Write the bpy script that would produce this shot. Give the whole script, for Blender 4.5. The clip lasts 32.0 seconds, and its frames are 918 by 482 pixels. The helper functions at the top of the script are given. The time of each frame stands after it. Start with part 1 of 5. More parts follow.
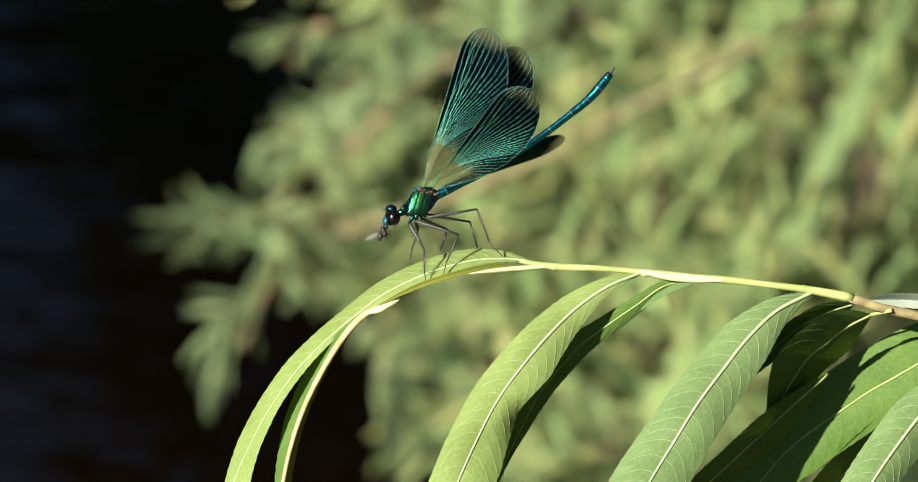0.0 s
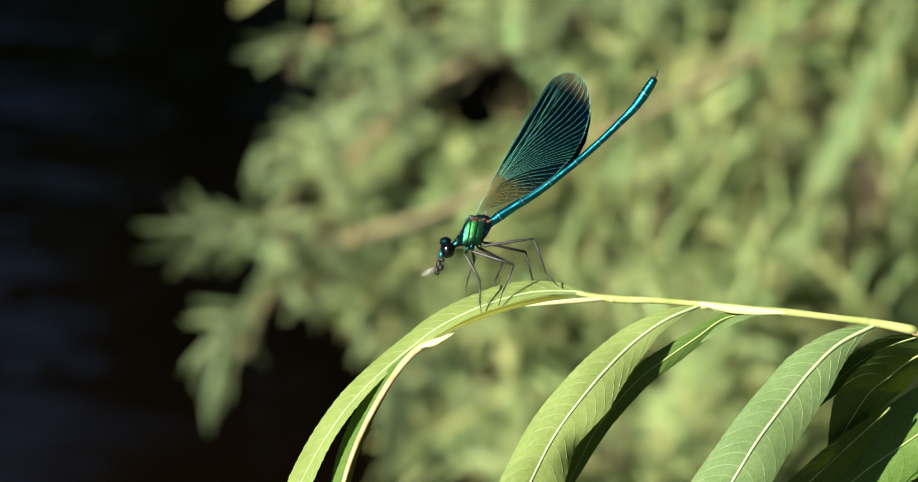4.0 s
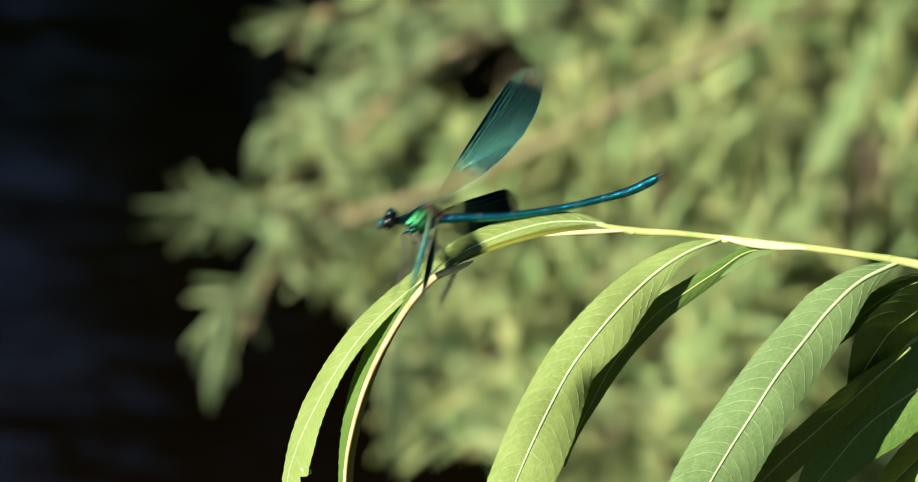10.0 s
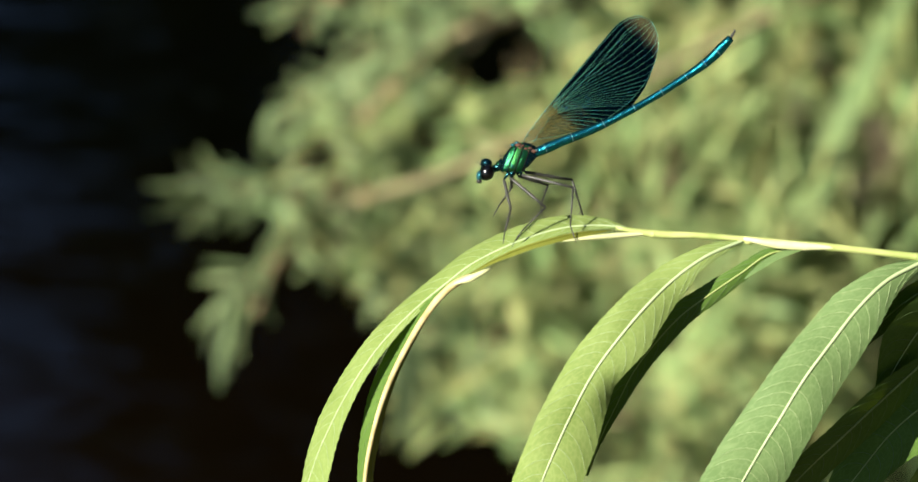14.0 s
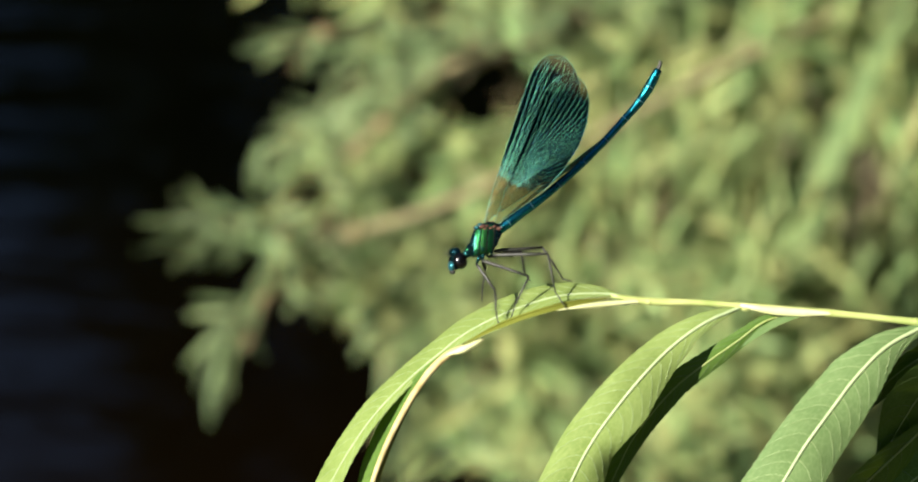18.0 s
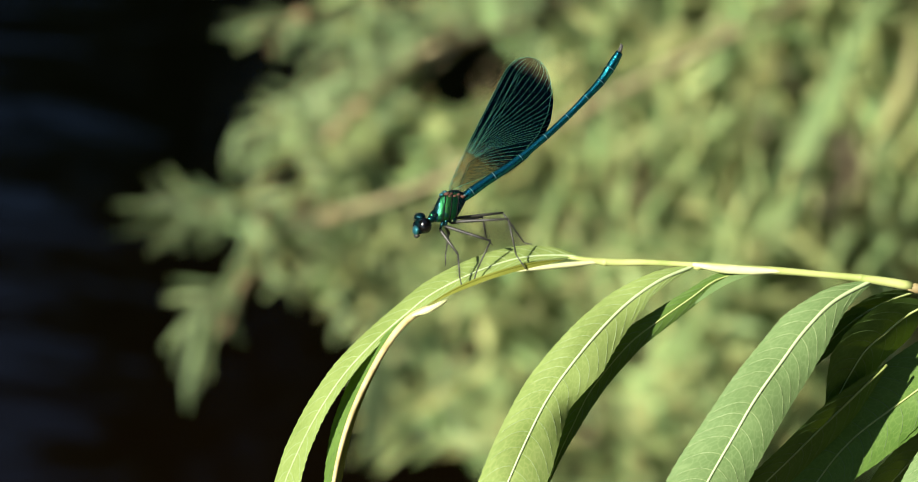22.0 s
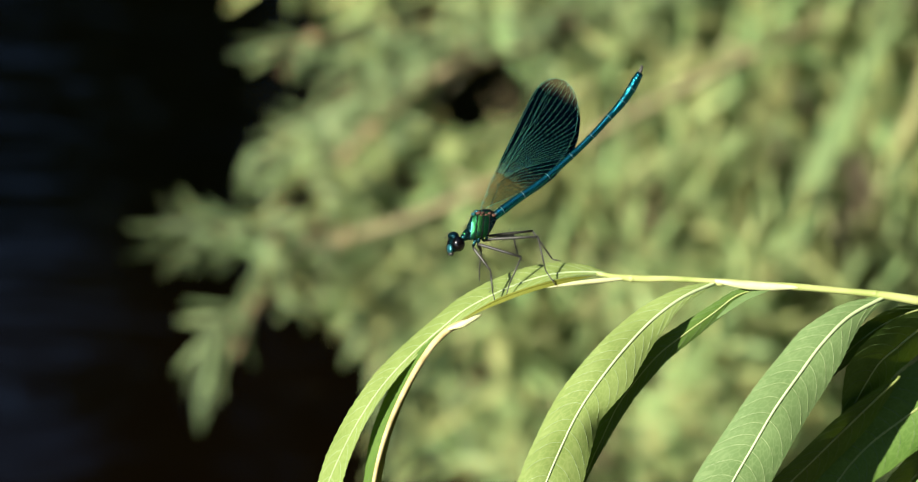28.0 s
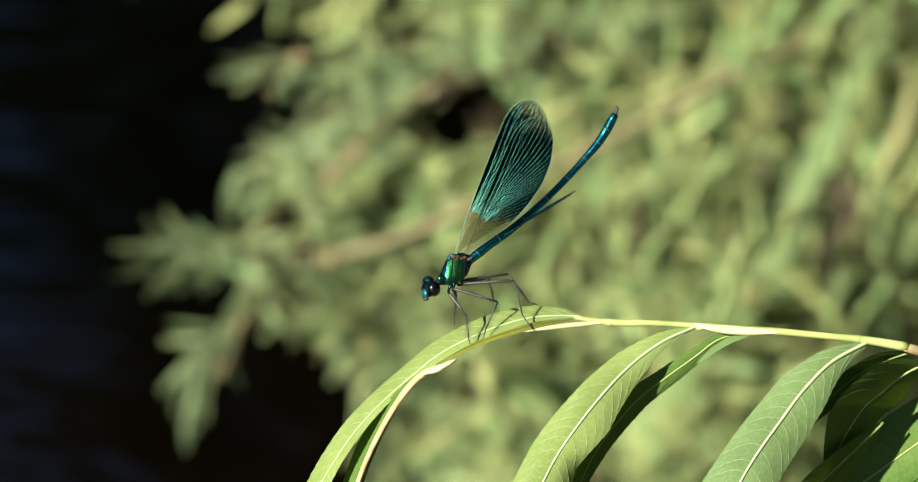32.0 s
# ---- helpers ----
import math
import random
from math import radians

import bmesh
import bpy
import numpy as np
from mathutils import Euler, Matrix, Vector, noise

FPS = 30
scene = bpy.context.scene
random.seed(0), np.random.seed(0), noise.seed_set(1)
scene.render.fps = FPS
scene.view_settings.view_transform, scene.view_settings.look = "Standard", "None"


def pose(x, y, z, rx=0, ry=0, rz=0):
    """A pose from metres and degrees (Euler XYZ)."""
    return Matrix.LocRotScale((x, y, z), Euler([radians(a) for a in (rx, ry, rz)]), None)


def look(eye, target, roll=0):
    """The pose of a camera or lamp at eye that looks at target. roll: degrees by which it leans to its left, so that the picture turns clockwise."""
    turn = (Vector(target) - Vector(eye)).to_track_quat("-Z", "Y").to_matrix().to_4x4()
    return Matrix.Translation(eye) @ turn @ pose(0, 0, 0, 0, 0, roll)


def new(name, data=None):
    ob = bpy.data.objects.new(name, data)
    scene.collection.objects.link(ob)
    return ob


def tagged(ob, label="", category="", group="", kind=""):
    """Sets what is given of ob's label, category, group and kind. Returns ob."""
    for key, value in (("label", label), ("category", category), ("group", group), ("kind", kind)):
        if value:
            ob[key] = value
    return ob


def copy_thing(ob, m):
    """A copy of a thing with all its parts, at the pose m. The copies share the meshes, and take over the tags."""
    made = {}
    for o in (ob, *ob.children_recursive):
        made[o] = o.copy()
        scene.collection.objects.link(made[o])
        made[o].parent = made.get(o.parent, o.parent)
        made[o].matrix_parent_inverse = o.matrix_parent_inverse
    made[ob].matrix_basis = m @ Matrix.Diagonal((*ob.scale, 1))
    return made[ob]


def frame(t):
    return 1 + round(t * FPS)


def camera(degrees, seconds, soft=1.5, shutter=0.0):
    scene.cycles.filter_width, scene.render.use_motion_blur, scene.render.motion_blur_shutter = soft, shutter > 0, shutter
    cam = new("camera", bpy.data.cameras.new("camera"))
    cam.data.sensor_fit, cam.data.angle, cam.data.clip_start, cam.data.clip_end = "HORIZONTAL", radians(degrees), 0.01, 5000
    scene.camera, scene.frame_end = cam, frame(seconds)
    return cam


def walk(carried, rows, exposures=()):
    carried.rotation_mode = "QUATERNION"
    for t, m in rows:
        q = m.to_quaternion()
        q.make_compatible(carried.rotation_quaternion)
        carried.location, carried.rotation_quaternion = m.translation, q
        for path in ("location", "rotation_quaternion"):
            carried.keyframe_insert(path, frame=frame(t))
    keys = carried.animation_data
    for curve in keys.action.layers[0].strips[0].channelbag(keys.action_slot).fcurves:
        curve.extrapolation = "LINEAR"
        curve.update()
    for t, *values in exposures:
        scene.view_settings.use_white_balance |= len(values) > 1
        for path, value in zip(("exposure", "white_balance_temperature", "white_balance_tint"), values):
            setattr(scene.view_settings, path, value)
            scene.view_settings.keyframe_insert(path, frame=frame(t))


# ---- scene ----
# A banded demoiselle on the tip of a willow twig over a river; camera on a short telephoto lens.
PITCH, LENS = 25.0, 13.4
WIDE, HIGH = 1568.0, 824.0
FOCAL = WIDE / 2 / math.tan(radians(LENS / 2))
DIST = 0.67                      # metres from the lens to the twig at rest
K = DIST / FOCAL                 # metres per unit of the plan at the twig
EYE = Vector((0.0, -DIST * math.cos(radians(PITCH)), 1.5))

cam = camera(LENS, 32.0, soft=1.0, shutter=0.5)
cam.data.dof.use_dof = True
cam.data.dof.focus_distance = 0.687
cam.data.dof.aperture_fstop = 25.0


def view(dx, dy):
    """The camera's pose when it has swung so that the distance lies dx, dy off its rest."""
    return pose(*EYE, 90 - PITCH + math.degrees(dy / FOCAL), 0, math.degrees(dx / FOCAL) / math.cos(radians(PITCH)))


def glide(rows):
    return [(t, view(dx, dy)) for t, dx, dy in rows]


walk(cam, glide(SWING := [
    (0, -9.2, 19.9), (0.5, -7.7, 18.4), (1, 1.6, 30.6), (1.5, -3.1, 21.4), (2, -15.3, 23.0), (2.5, -12.2, 30.6), (3, -13.7, 29.1), (3.5, -7.7, 33.7),
    (5.5, -9.2, 38.3), (6, 3.1, 30.6), (6.5, -3.1, 33.7), (7, 3.1, 39.8), (7.5, 9.2, 26.0), (8, 4.6, 21.4), (8.5, 4.6, 15.3), (9, 0.0, 0.0),
    (9.5, -4.6, -7.6), (10, -6.1, -1.6), (10.5, -7.6, -16.9), (11, 3.0, -19.9), (11.5, 10.7, -9.2), (12, 26.0, -33.7), (12.5, 18.4, -19.9), (13, 10.7, -23.0),
    (13.5, 13.8, -33.7), (15.5, -16.9, -1.6), (16, -22.9, 23.0), (16.5, -13.8, 50.5), (17, -7.6, 45.9), (17.5, -4.6, 42.9), (18, -6.1, 27.5), (18.5, -12.2, 19.9),
    (19, -12.2, 21.4), (19.5, -10.8, 4.6), (20, -7.6, -1.5), (20.5, 0.0, -13.8), (21, -18.3, -4.6), (21.5, -26.0, -21.4), (22, -44.4, -1.5), (22.5, -36.7, 10.7),
    (23, -21.5, 21.4), (23.5, -7.6, 26.0), (24, -6.1, 26.0), (24.5, -3.0, 26.0), (25, 0.0, 24.5), (25.5, -12.3, 16.9), (27.5, -27.5, 16.9), (28, -22.9, 36.7),
    (28.5, -21.4, 27.6), (29, -12.2, 53.6), (29.5, -10.7, 42.9), (30, -6.1, 52.0), (30.5, -4.6, 82.7), (31, -13.8, 76.6), (31.5, -38.2, 81.2), (32, -47.4, 70.4),
]), exposures=((0.0, 1.53), (32.0, 1.53)))


def view_at(t):
    ts = [r[0] for r in SWING]
    return view(np.interp(t, ts, [r[1] for r in SWING]), np.interp(t, ts, [r[2] for r in SWING]))


def spot(x, y, d):
    """A place in the camera's own space: plan units x, y at the depth d."""
    return Vector(((x - WIDE / 2) / FOCAL * d, (HIGH / 2 - y) / FOCAL * d, -d))


REST = view(0, 0)

# ---- light ----
SUN_AZ, SUN_EL = radians(227), radians(33)      # clockwise from +Y
sun_from = Vector((math.sin(SUN_AZ) * math.cos(SUN_EL), math.cos(SUN_AZ) * math.cos(SUN_EL), math.sin(SUN_EL)))
world = bpy.data.worlds.new("sky")
scene.world = world
world.use_nodes = True
wn = world.node_tree.nodes
sky = wn.new("ShaderNodeTexSky")
sky.sky_type, sky.sun_disc, sky.sun_elevation, sky.sun_rotation = "NISHITA", False, SUN_EL, SUN_AZ
sky.air_density, sky.dust_density, sky.ozone_density = 0.8, 0.0, 3.0
world.node_tree.links.new(sky.outputs[0], wn["Background"].inputs[0])
wn["Background"].inputs[1].default_value = 0.05
sun = new("sun", bpy.data.lights.new("sun", "SUN"))
sun.data.energy, sun.data.angle, sun.data.color = 4.8, radians(0.6), (1.0, 0.94, 0.82)
sun.matrix_world = look(sun_from * 30, (0, 0, 0))


# ---- materials ----
def material(name):
    m = bpy.data.materials.new(name)
    m.use_nodes = True
    return m, m.node_tree.nodes, m.node_tree.links, m.node_tree.nodes["Principled BSDF"]


def ramp(n, stops):
    r = n.new("ShaderNodeValToRGB")
    e = r.color_ramp.elements
    while len(e) < len(stops):
        e.new(0.5)
    for el, (p, c) in zip(e, stops):
        el.position, el.color = p, (*c, 1.0) if len(c) == 3 else c
    return r


def noise_tex(n, l, scale, detail=4, coord="Object", rough=0.55, dist=0.0):
    co = n.new("ShaderNodeTexCoord")
    t = n.new("ShaderNodeTexNoise")
    t.inputs["Scale"].default_value, t.inputs["Detail"].default_value = scale, detail
    t.inputs["Roughness"].default_value, t.inputs["Distortion"].default_value = rough, dist
    l.new(co.outputs[coord], t.inputs["Vector"])
    return t


def bump(n, l, b, src, strength, distance):
    k = n.new("ShaderNodeBump")
    k.inputs["Strength"].default_value, k.inputs["Distance"].default_value = strength, distance
    l.new(src, k.inputs["Height"])
    l.new(k.outputs[0], b.inputs["Normal"])
    return k


def plain(name, c1, c2, scale, rough=0.5, metal=0.0, spec=0.5, relief=0.0, coord="Object"):
    """Two tones of a colour mixed by noise, with fine relief."""
    m, n, l, b = material(name)
    t = noise_tex(n, l, scale, coord=coord)
    r = ramp(n, [(0.3, c1), (0.7, c2)])
    l.new(t.outputs[0], r.inputs[0])
    l.new(r.outputs[0], b.inputs["Base Color"])
    b.inputs["Roughness"].default_value, b.inputs["Metallic"].default_value = rough, metal
    b.inputs["Specular IOR Level"].default_value = spec
    if relief:
        bump(n, l, b, t.outputs[0], 0.6, relief)
    return m


def leaf_material(name, c1, c2, through_c, rough=0.55, amount=0.28, fine=True, per="mesh", hue=0.0, gloss=0.065):
    """Leaf tissue: gloss on the skin, light through the blade, fine net of small veins."""
    m, n, l, b = material(name)
    t = noise_tex(n, l, 160 if fine else 30, detail=5)
    r = ramp(n, [(0.25, c1), (0.75, c2)])
    l.new(t.outputs[0], r.inputs[0])
    col = r.outputs[0]
    if fine:
        uv = n.new("ShaderNodeUVMap")                  # x counts the side veins, y runs to the margin
        sep = n.new("ShaderNodeSeparateXYZ")
        l.new(uv.outputs[0], sep.inputs[0])
        mp = n.new("ShaderNodeMapping")
        mp.inputs["Scale"].default_value = (2.6, 6.5, 1)
        l.new(uv.outputs[0], mp.inputs["Vector"])
        v = n.new("ShaderNodeTexVoronoi")
        v.feature, v.inputs["Scale"].default_value = "DISTANCE_TO_EDGE", 1.0
        l.new(mp.outputs[0], v.inputs["Vector"])
        e = ramp(n, [(0.0, (1, 1, 1)), (0.10, (0, 0, 0))])
        l.new(v.outputs["Distance"], e.inputs[0])
        mx = n.new("ShaderNodeMix")
        mx.data_type = "RGBA"
        mx.inputs["B"].default_value = (c2[0] * 1.5, c2[1] * 1.35, c2[2] * 1.5, 1)
        mf = n.new("ShaderNodeMath")
        mf.operation, mf.inputs[1].default_value = "MULTIPLY", 0.42
        l.new(e.outputs[0], mf.inputs[0])
        l.new(mf.outputs[0], mx.inputs["Factor"])
        l.new(col, mx.inputs["A"])
        col = mx.outputs["Result"]
        spots = noise_tex(n, l, 2600, detail=2)        # small pale dots on the skin
        dots = ramp(n, [(0.70, (0, 0, 0)), (0.76, (0.3, 0.3, 0.3))])
        l.new(spots.outputs[0], dots.inputs[0])
        md = n.new("ShaderNodeMix")
        md.data_type = "RGBA"
        md.inputs["B"].default_value = (0.34, 0.38, 0.24, 1)
        l.new(dots.outputs[0], md.inputs["Factor"])
        l.new(col, md.inputs["A"])
        col = md.outputs["Result"]
        wv = n.new("ShaderNodeMath")
        wv.operation, wv.inputs[1].default_value = "MULTIPLY", math.pi
        l.new(sep.outputs["X"], wv.inputs[0])
        sn = n.new("ShaderNodeMath")
        sn.operation = "SINE"
        l.new(wv.outputs[0], sn.inputs[0])
        ab = n.new("ShaderNodeMath")
        ab.operation = "ABSOLUTE"
        l.new(sn.outputs[0], ab.inputs[0])
        t2 = noise_tex(n, l, 420, detail=4)
        ad = n.new("ShaderNodeMath")
        ad.operation = "MULTIPLY_ADD"
        ad.inputs[1].default_value = 0.7
        l.new(t2.outputs[0], ad.inputs[0])
        l.new(ab.outputs[0], ad.inputs[2])
        ad2 = n.new("ShaderNodeMath")
        ad2.operation = "MULTIPLY_ADD"
        ad2.inputs[1].default_value = 0.35
        l.new(v.outputs["Distance"], ad2.inputs[0])
        l.new(ad.outputs[0], ad2.inputs[2])
        bump(n, l, b, ad2.outputs[0], 0.2, 0.00015)
    if hue:
        h = n.new("ShaderNodeHueSaturation")
        src = n.new("ShaderNodeObjectInfo" if per == "object" else "ShaderNodeNewGeometry")
        ran = src.outputs["Random"] if per == "object" else src.outputs["Random Per Island"]
        for sock, lo, hi in (("Hue", 0.5 - hue * 1.2, 0.5 + hue * 0.55), ("Value", 0.42, 1.28)):
            mr = n.new("ShaderNodeMapRange")
            mr.inputs["To Min"].default_value, mr.inputs["To Max"].default_value = lo, hi
            if sock == "Value":
                wn_ = n.new("ShaderNodeTexWhiteNoise")
                wn_.noise_dimensions = "1D"
                l.new(ran, wn_.inputs["W"])
                l.new(wn_.outputs["Value"], mr.inputs["Value"])
            else:
                l.new(ran, mr.inputs["Value"])
            l.new(mr.outputs[0], h.inputs[sock])
        l.new(col, h.inputs["Color"])
        col = h.outputs[0]
    l.new(col, b.inputs["Base Color"])
    b.inputs["Roughness"].default_value = rough
    b.inputs["Specular IOR Level"].default_value = gloss
    tr = n.new("ShaderNodeBsdfTranslucent")
    tr.inputs[0].default_value = (*through_c, 1)
    mix = n.new("ShaderNodeMixShader")
    mix.inputs[0].default_value = amount
    l.new(b.outputs[0], mix.inputs[1])
    l.new(tr.outputs[0], mix.inputs[2])
    l.new(mix.outputs[0], n["Material Output"].inputs[0])
    return m


M_LEAF_Y = leaf_material("leaf_yellow_green", (0.140, 0.204, 0.050), (0.208, 0.280, 0.085), (0.17, 0.27, 0.025))
# green darkened for the leaves in shade: part of the shade is colour
M_LEAF_SHADED = leaf_material("leaf_green_shaded", (0.060, 0.122, 0.022), (0.092, 0.165, 0.034), (0.11, 0.17, 0.006), amount=0.26)
M_LEAF_B = leaf_material("leaf_bluish_green", (0.102, 0.172, 0.058), (0.155, 0.235, 0.090), (0.09, 0.18, 0.025))
M_VEIN = plain("vein", (0.26, 0.335, 0.16), (0.34, 0.41, 0.215), 300, 0.5)
M_SIDE_VEIN = plain("side_vein", (0.215, 0.295, 0.115), (0.28, 0.36, 0.16), 300, 0.55)
# side veins and midribs of the shaded leaves, darkened along with the blades
M_SHADED_VEIN = plain("shaded_leaf_side_vein", (0.065, 0.115, 0.03), (0.09, 0.14, 0.04), 300, 0.55)
M_SHADED_RIB = plain("shaded_leaf_midrib", (0.19, 0.24, 0.06), (0.25, 0.30, 0.09), 300, 0.5)
M_UNDER = plain("leaf_underside", (0.34, 0.42, 0.33), (0.46, 0.52, 0.42), 200, 0.55)
M_TAN = plain("dry_leaf_edge", (0.30, 0.235, 0.085), (0.50, 0.41, 0.20), 350, 0.6, relief=0.0002)
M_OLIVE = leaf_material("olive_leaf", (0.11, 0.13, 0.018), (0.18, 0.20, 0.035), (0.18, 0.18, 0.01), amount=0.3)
M_STEM = plain("young_stem", (0.22, 0.28, 0.07), (0.36, 0.39, 0.14), 160, 0.5, relief=0.0003)
M_PALE = plain("pale_bark_scale", (0.46, 0.48, 0.20), (0.62, 0.62, 0.35), 200, 0.55)
M_BARK = plain("twig_bark", (0.16, 0.11, 0.05), (0.34, 0.30, 0.12), 260, 0.7, relief=0.0006)
M_BACK = leaf_material("far_leaf", (0.118, 0.182, 0.082), (0.220, 0.292, 0.134), (0.15, 0.22, 0.07), rough=0.45, amount=0.25, fine=False, per="object", hue=0.022, gloss=0.12)
M_FILL = leaf_material("far_foliage", (0.142, 0.220, 0.080), (0.322, 0.408, 0.164), (0.26, 0.33, 0.08), rough=0.45, amount=0.25, fine=False, hue=0.06, gloss=0.1)
M_REED = leaf_material("reed", (0.18, 0.275, 0.11), (0.27, 0.365, 0.16), (0.16, 0.24, 0.065), fine=False)
M_GRASS = leaf_material("bank_grass", (0.19, 0.26, 0.10), (0.31, 0.37, 0.17), (0.22, 0.30, 0.06), fine=False, hue=0.05)
M_DRY = plain("dry_grass", (0.26, 0.22, 0.11), (0.42, 0.36, 0.19), 40, 0.8)
M_TWIG = plain("brown_twig", (0.15, 0.105, 0.045), (0.27, 0.21, 0.10), 60, 0.75, relief=0.001)
M_EARTH = plain("bank_earth", (0.03, 0.024, 0.012), (0.075, 0.058, 0.03), 6, 0.95, relief=0.02)
# darker than real foliage, so that the water mirrors it dark
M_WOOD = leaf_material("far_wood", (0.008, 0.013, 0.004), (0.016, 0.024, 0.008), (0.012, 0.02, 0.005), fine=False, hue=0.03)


def iridescent(name, c1, c2, c3, scale, rough=0.28, diffuse=0.25):
    m, n, l, b = material(name)
    t = noise_tex(n, l, scale, detail=3)
    r = ramp(n, [(0.3, c1), (0.5, c2), (0.72, c3)])
    l.new(t.outputs[0], r.inputs[0])
    l.new(r.outputs[0], b.inputs["Base Color"])
    b.inputs["Metallic"].default_value, b.inputs["Roughness"].default_value = 1.0 - diffuse, rough
    f = noise_tex(n, l, 4200, detail=2)
    bump(n, l, b, f.outputs[0], 0.6, 0.00012)
    return m


M_THORAX = iridescent("metallic_green", (0.005, 0.06, 0.045), (0.014, 0.11, 0.03), (0.005, 0.06, 0.08), 800, 0.33, 0.1)
M_ABDOMEN = iridescent("metallic_blue", (0.008, 0.13, 0.20), (0.020, 0.27, 0.29), (0.006, 0.09, 0.22), 1400, 0.24, 0.02)
M_HEAD = iridescent("metallic_head", (0.004, 0.03, 0.05), (0.006, 0.05, 0.05), (0.004, 0.025, 0.07), 500, 0.25, 0.15)
M_FACE = iridescent("face_blue", (0.02, 0.15, 0.20), (0.05, 0.24, 0.27), (0.012, 0.10, 0.18), 900)
M_EYE = plain("compound_eye", (0.0010, 0.0010, 0.0011), (0.0026, 0.0021, 0.0021), 900, 0.17, spec=0.5)
M_JOINT = plain("joint", (0.02, 0.06, 0.07), (0.07, 0.12, 0.12), 900, 0.4)
M_GREEN = iridescent("metallic_yellow_green", (0.008, 0.065, 0.026), (0.022, 0.11, 0.02), (0.005, 0.05, 0.045), 1600, 0.40, 0.08)
M_LEG = plain("leg_chitin", (0.016, 0.016, 0.014), (0.05, 0.05, 0.043), 900, 0.45, spec=0.4)
M_RUST = plain("wing_root", (0.03, 0.014, 0.010), (0.12, 0.055, 0.038), 2600, 0.85, spec=0.2)
M_PREY = plain("prey_body", (0.006, 0.005, 0.004), (0.022, 0.02, 0.016), 900, 0.5, spec=0.25)


def wing_material():
    """Membrane: clear amber base and tip, a broad ink-blue band between; sheen of a metal film."""
    m, n, l, b = material("wing_membrane")
    uv = n.new("ShaderNodeUVMap")
    sep = n.new("ShaderNodeSeparateXYZ")
    l.new(uv.outputs[0], sep.inputs[0])
    t = noise_tex(n, l, 500, detail=3)
    sh = n.new("ShaderNodeMath")
    sh.operation = "MULTIPLY_ADD"
    sh.inputs[1].default_value, sh.inputs[2].default_value = 0.10, -0.05
    l.new(t.outputs[0], sh.inputs[0])
    ad = n.new("ShaderNodeMath")
    ad.operation = "ADD"
    l.new(sep.outputs["X"], ad.inputs[0])
    l.new(sh.outputs[0], ad.inputs[1])
    c = ramp(n, [(0.0, (0.050, 0.050, 0.017)), (0.25, (0.036, 0.042, 0.016)), (0.33, (0.0005, 0.0052, 0.0125)), (0.87, (0.0004, 0.0042, 0.0100)), (0.95, (0.05, 0.042, 0.02))])
    l.new(ad.outputs[0], c.inputs[0])
    l.new(c.outputs[0], b.inputs["Base Color"])
    film = ramp(n, [(0.25, (0.3,) * 3), (0.36, (1.0,) * 3), (0.87, (1.0,) * 3), (0.95, (0.1,) * 3)])
    l.new(ad.outputs[0], film.inputs[0])
    l.new(film.outputs[0], b.inputs["Metallic"])
    b.inputs["Roughness"].default_value = 0.34
    b.inputs["Specular Tint"].default_value = (0.06, 0.3, 0.45, 1)
    b.inputs["Specular IOR Level"].default_value = 0.2
    a = ramp(n, [(0.0, (0.20,) * 3), (0.25, (0.34,) * 3), (0.34, (1.0,) * 3), (0.87, (1.0,) * 3), (0.97, (0.6,) * 3)])
    l.new(ad.outputs[0], a.inputs[0])
    tp = n.new("ShaderNodeBsdfTransparent")
    mix = n.new("ShaderNodeMixShader")
    l.new(a.outputs[0], mix.inputs[0])
    l.new(tp.outputs[0], mix.inputs[1])
    l.new(b.outputs[0], mix.inputs[2])
    l.new(mix.outputs[0], n["Material Output"].inputs[0])
    f = noise_tex(n, l, 2600, detail=2)
    bump(n, l, b, f.outputs[0], 0.6, 0.00008)
    return m


M_WING = wing_material()
M_WVEIN = iridescent("wing_vein", (0.035, 0.34, 0.40), (0.15, 0.47, 0.27), (0.02, 0.21, 0.50), 1300, 0.34, 0.30)
M_GOLD = iridescent("golden_wing_vein", (0.12, 0.09, 0.025), (0.17, 0.15, 0.04), (0.05, 0.12, 0.08), 900, 0.4, 0.5)
M_XVEIN = iridescent("wing_cross_vein", (0.011, 0.070, 0.105), (0.032, 0.12, 0.08), (0.010, 0.055, 0.15), 1500, 0.28, 0.15)
M_SEAM = plain("seam", (0.002, 0.003, 0.003), (0.006, 0.008, 0.008), 900, 0.8, spec=0.1)
m_, n_, l_, b_ = material("clear_wing")
b_.inputs["Base Color"].default_value = (0.22, 0.22, 0.2, 1)
b_.inputs["Alpha"].default_value, b_.inputs["Roughness"].default_value = 0.3, 0.3
M_CLEAR = m_


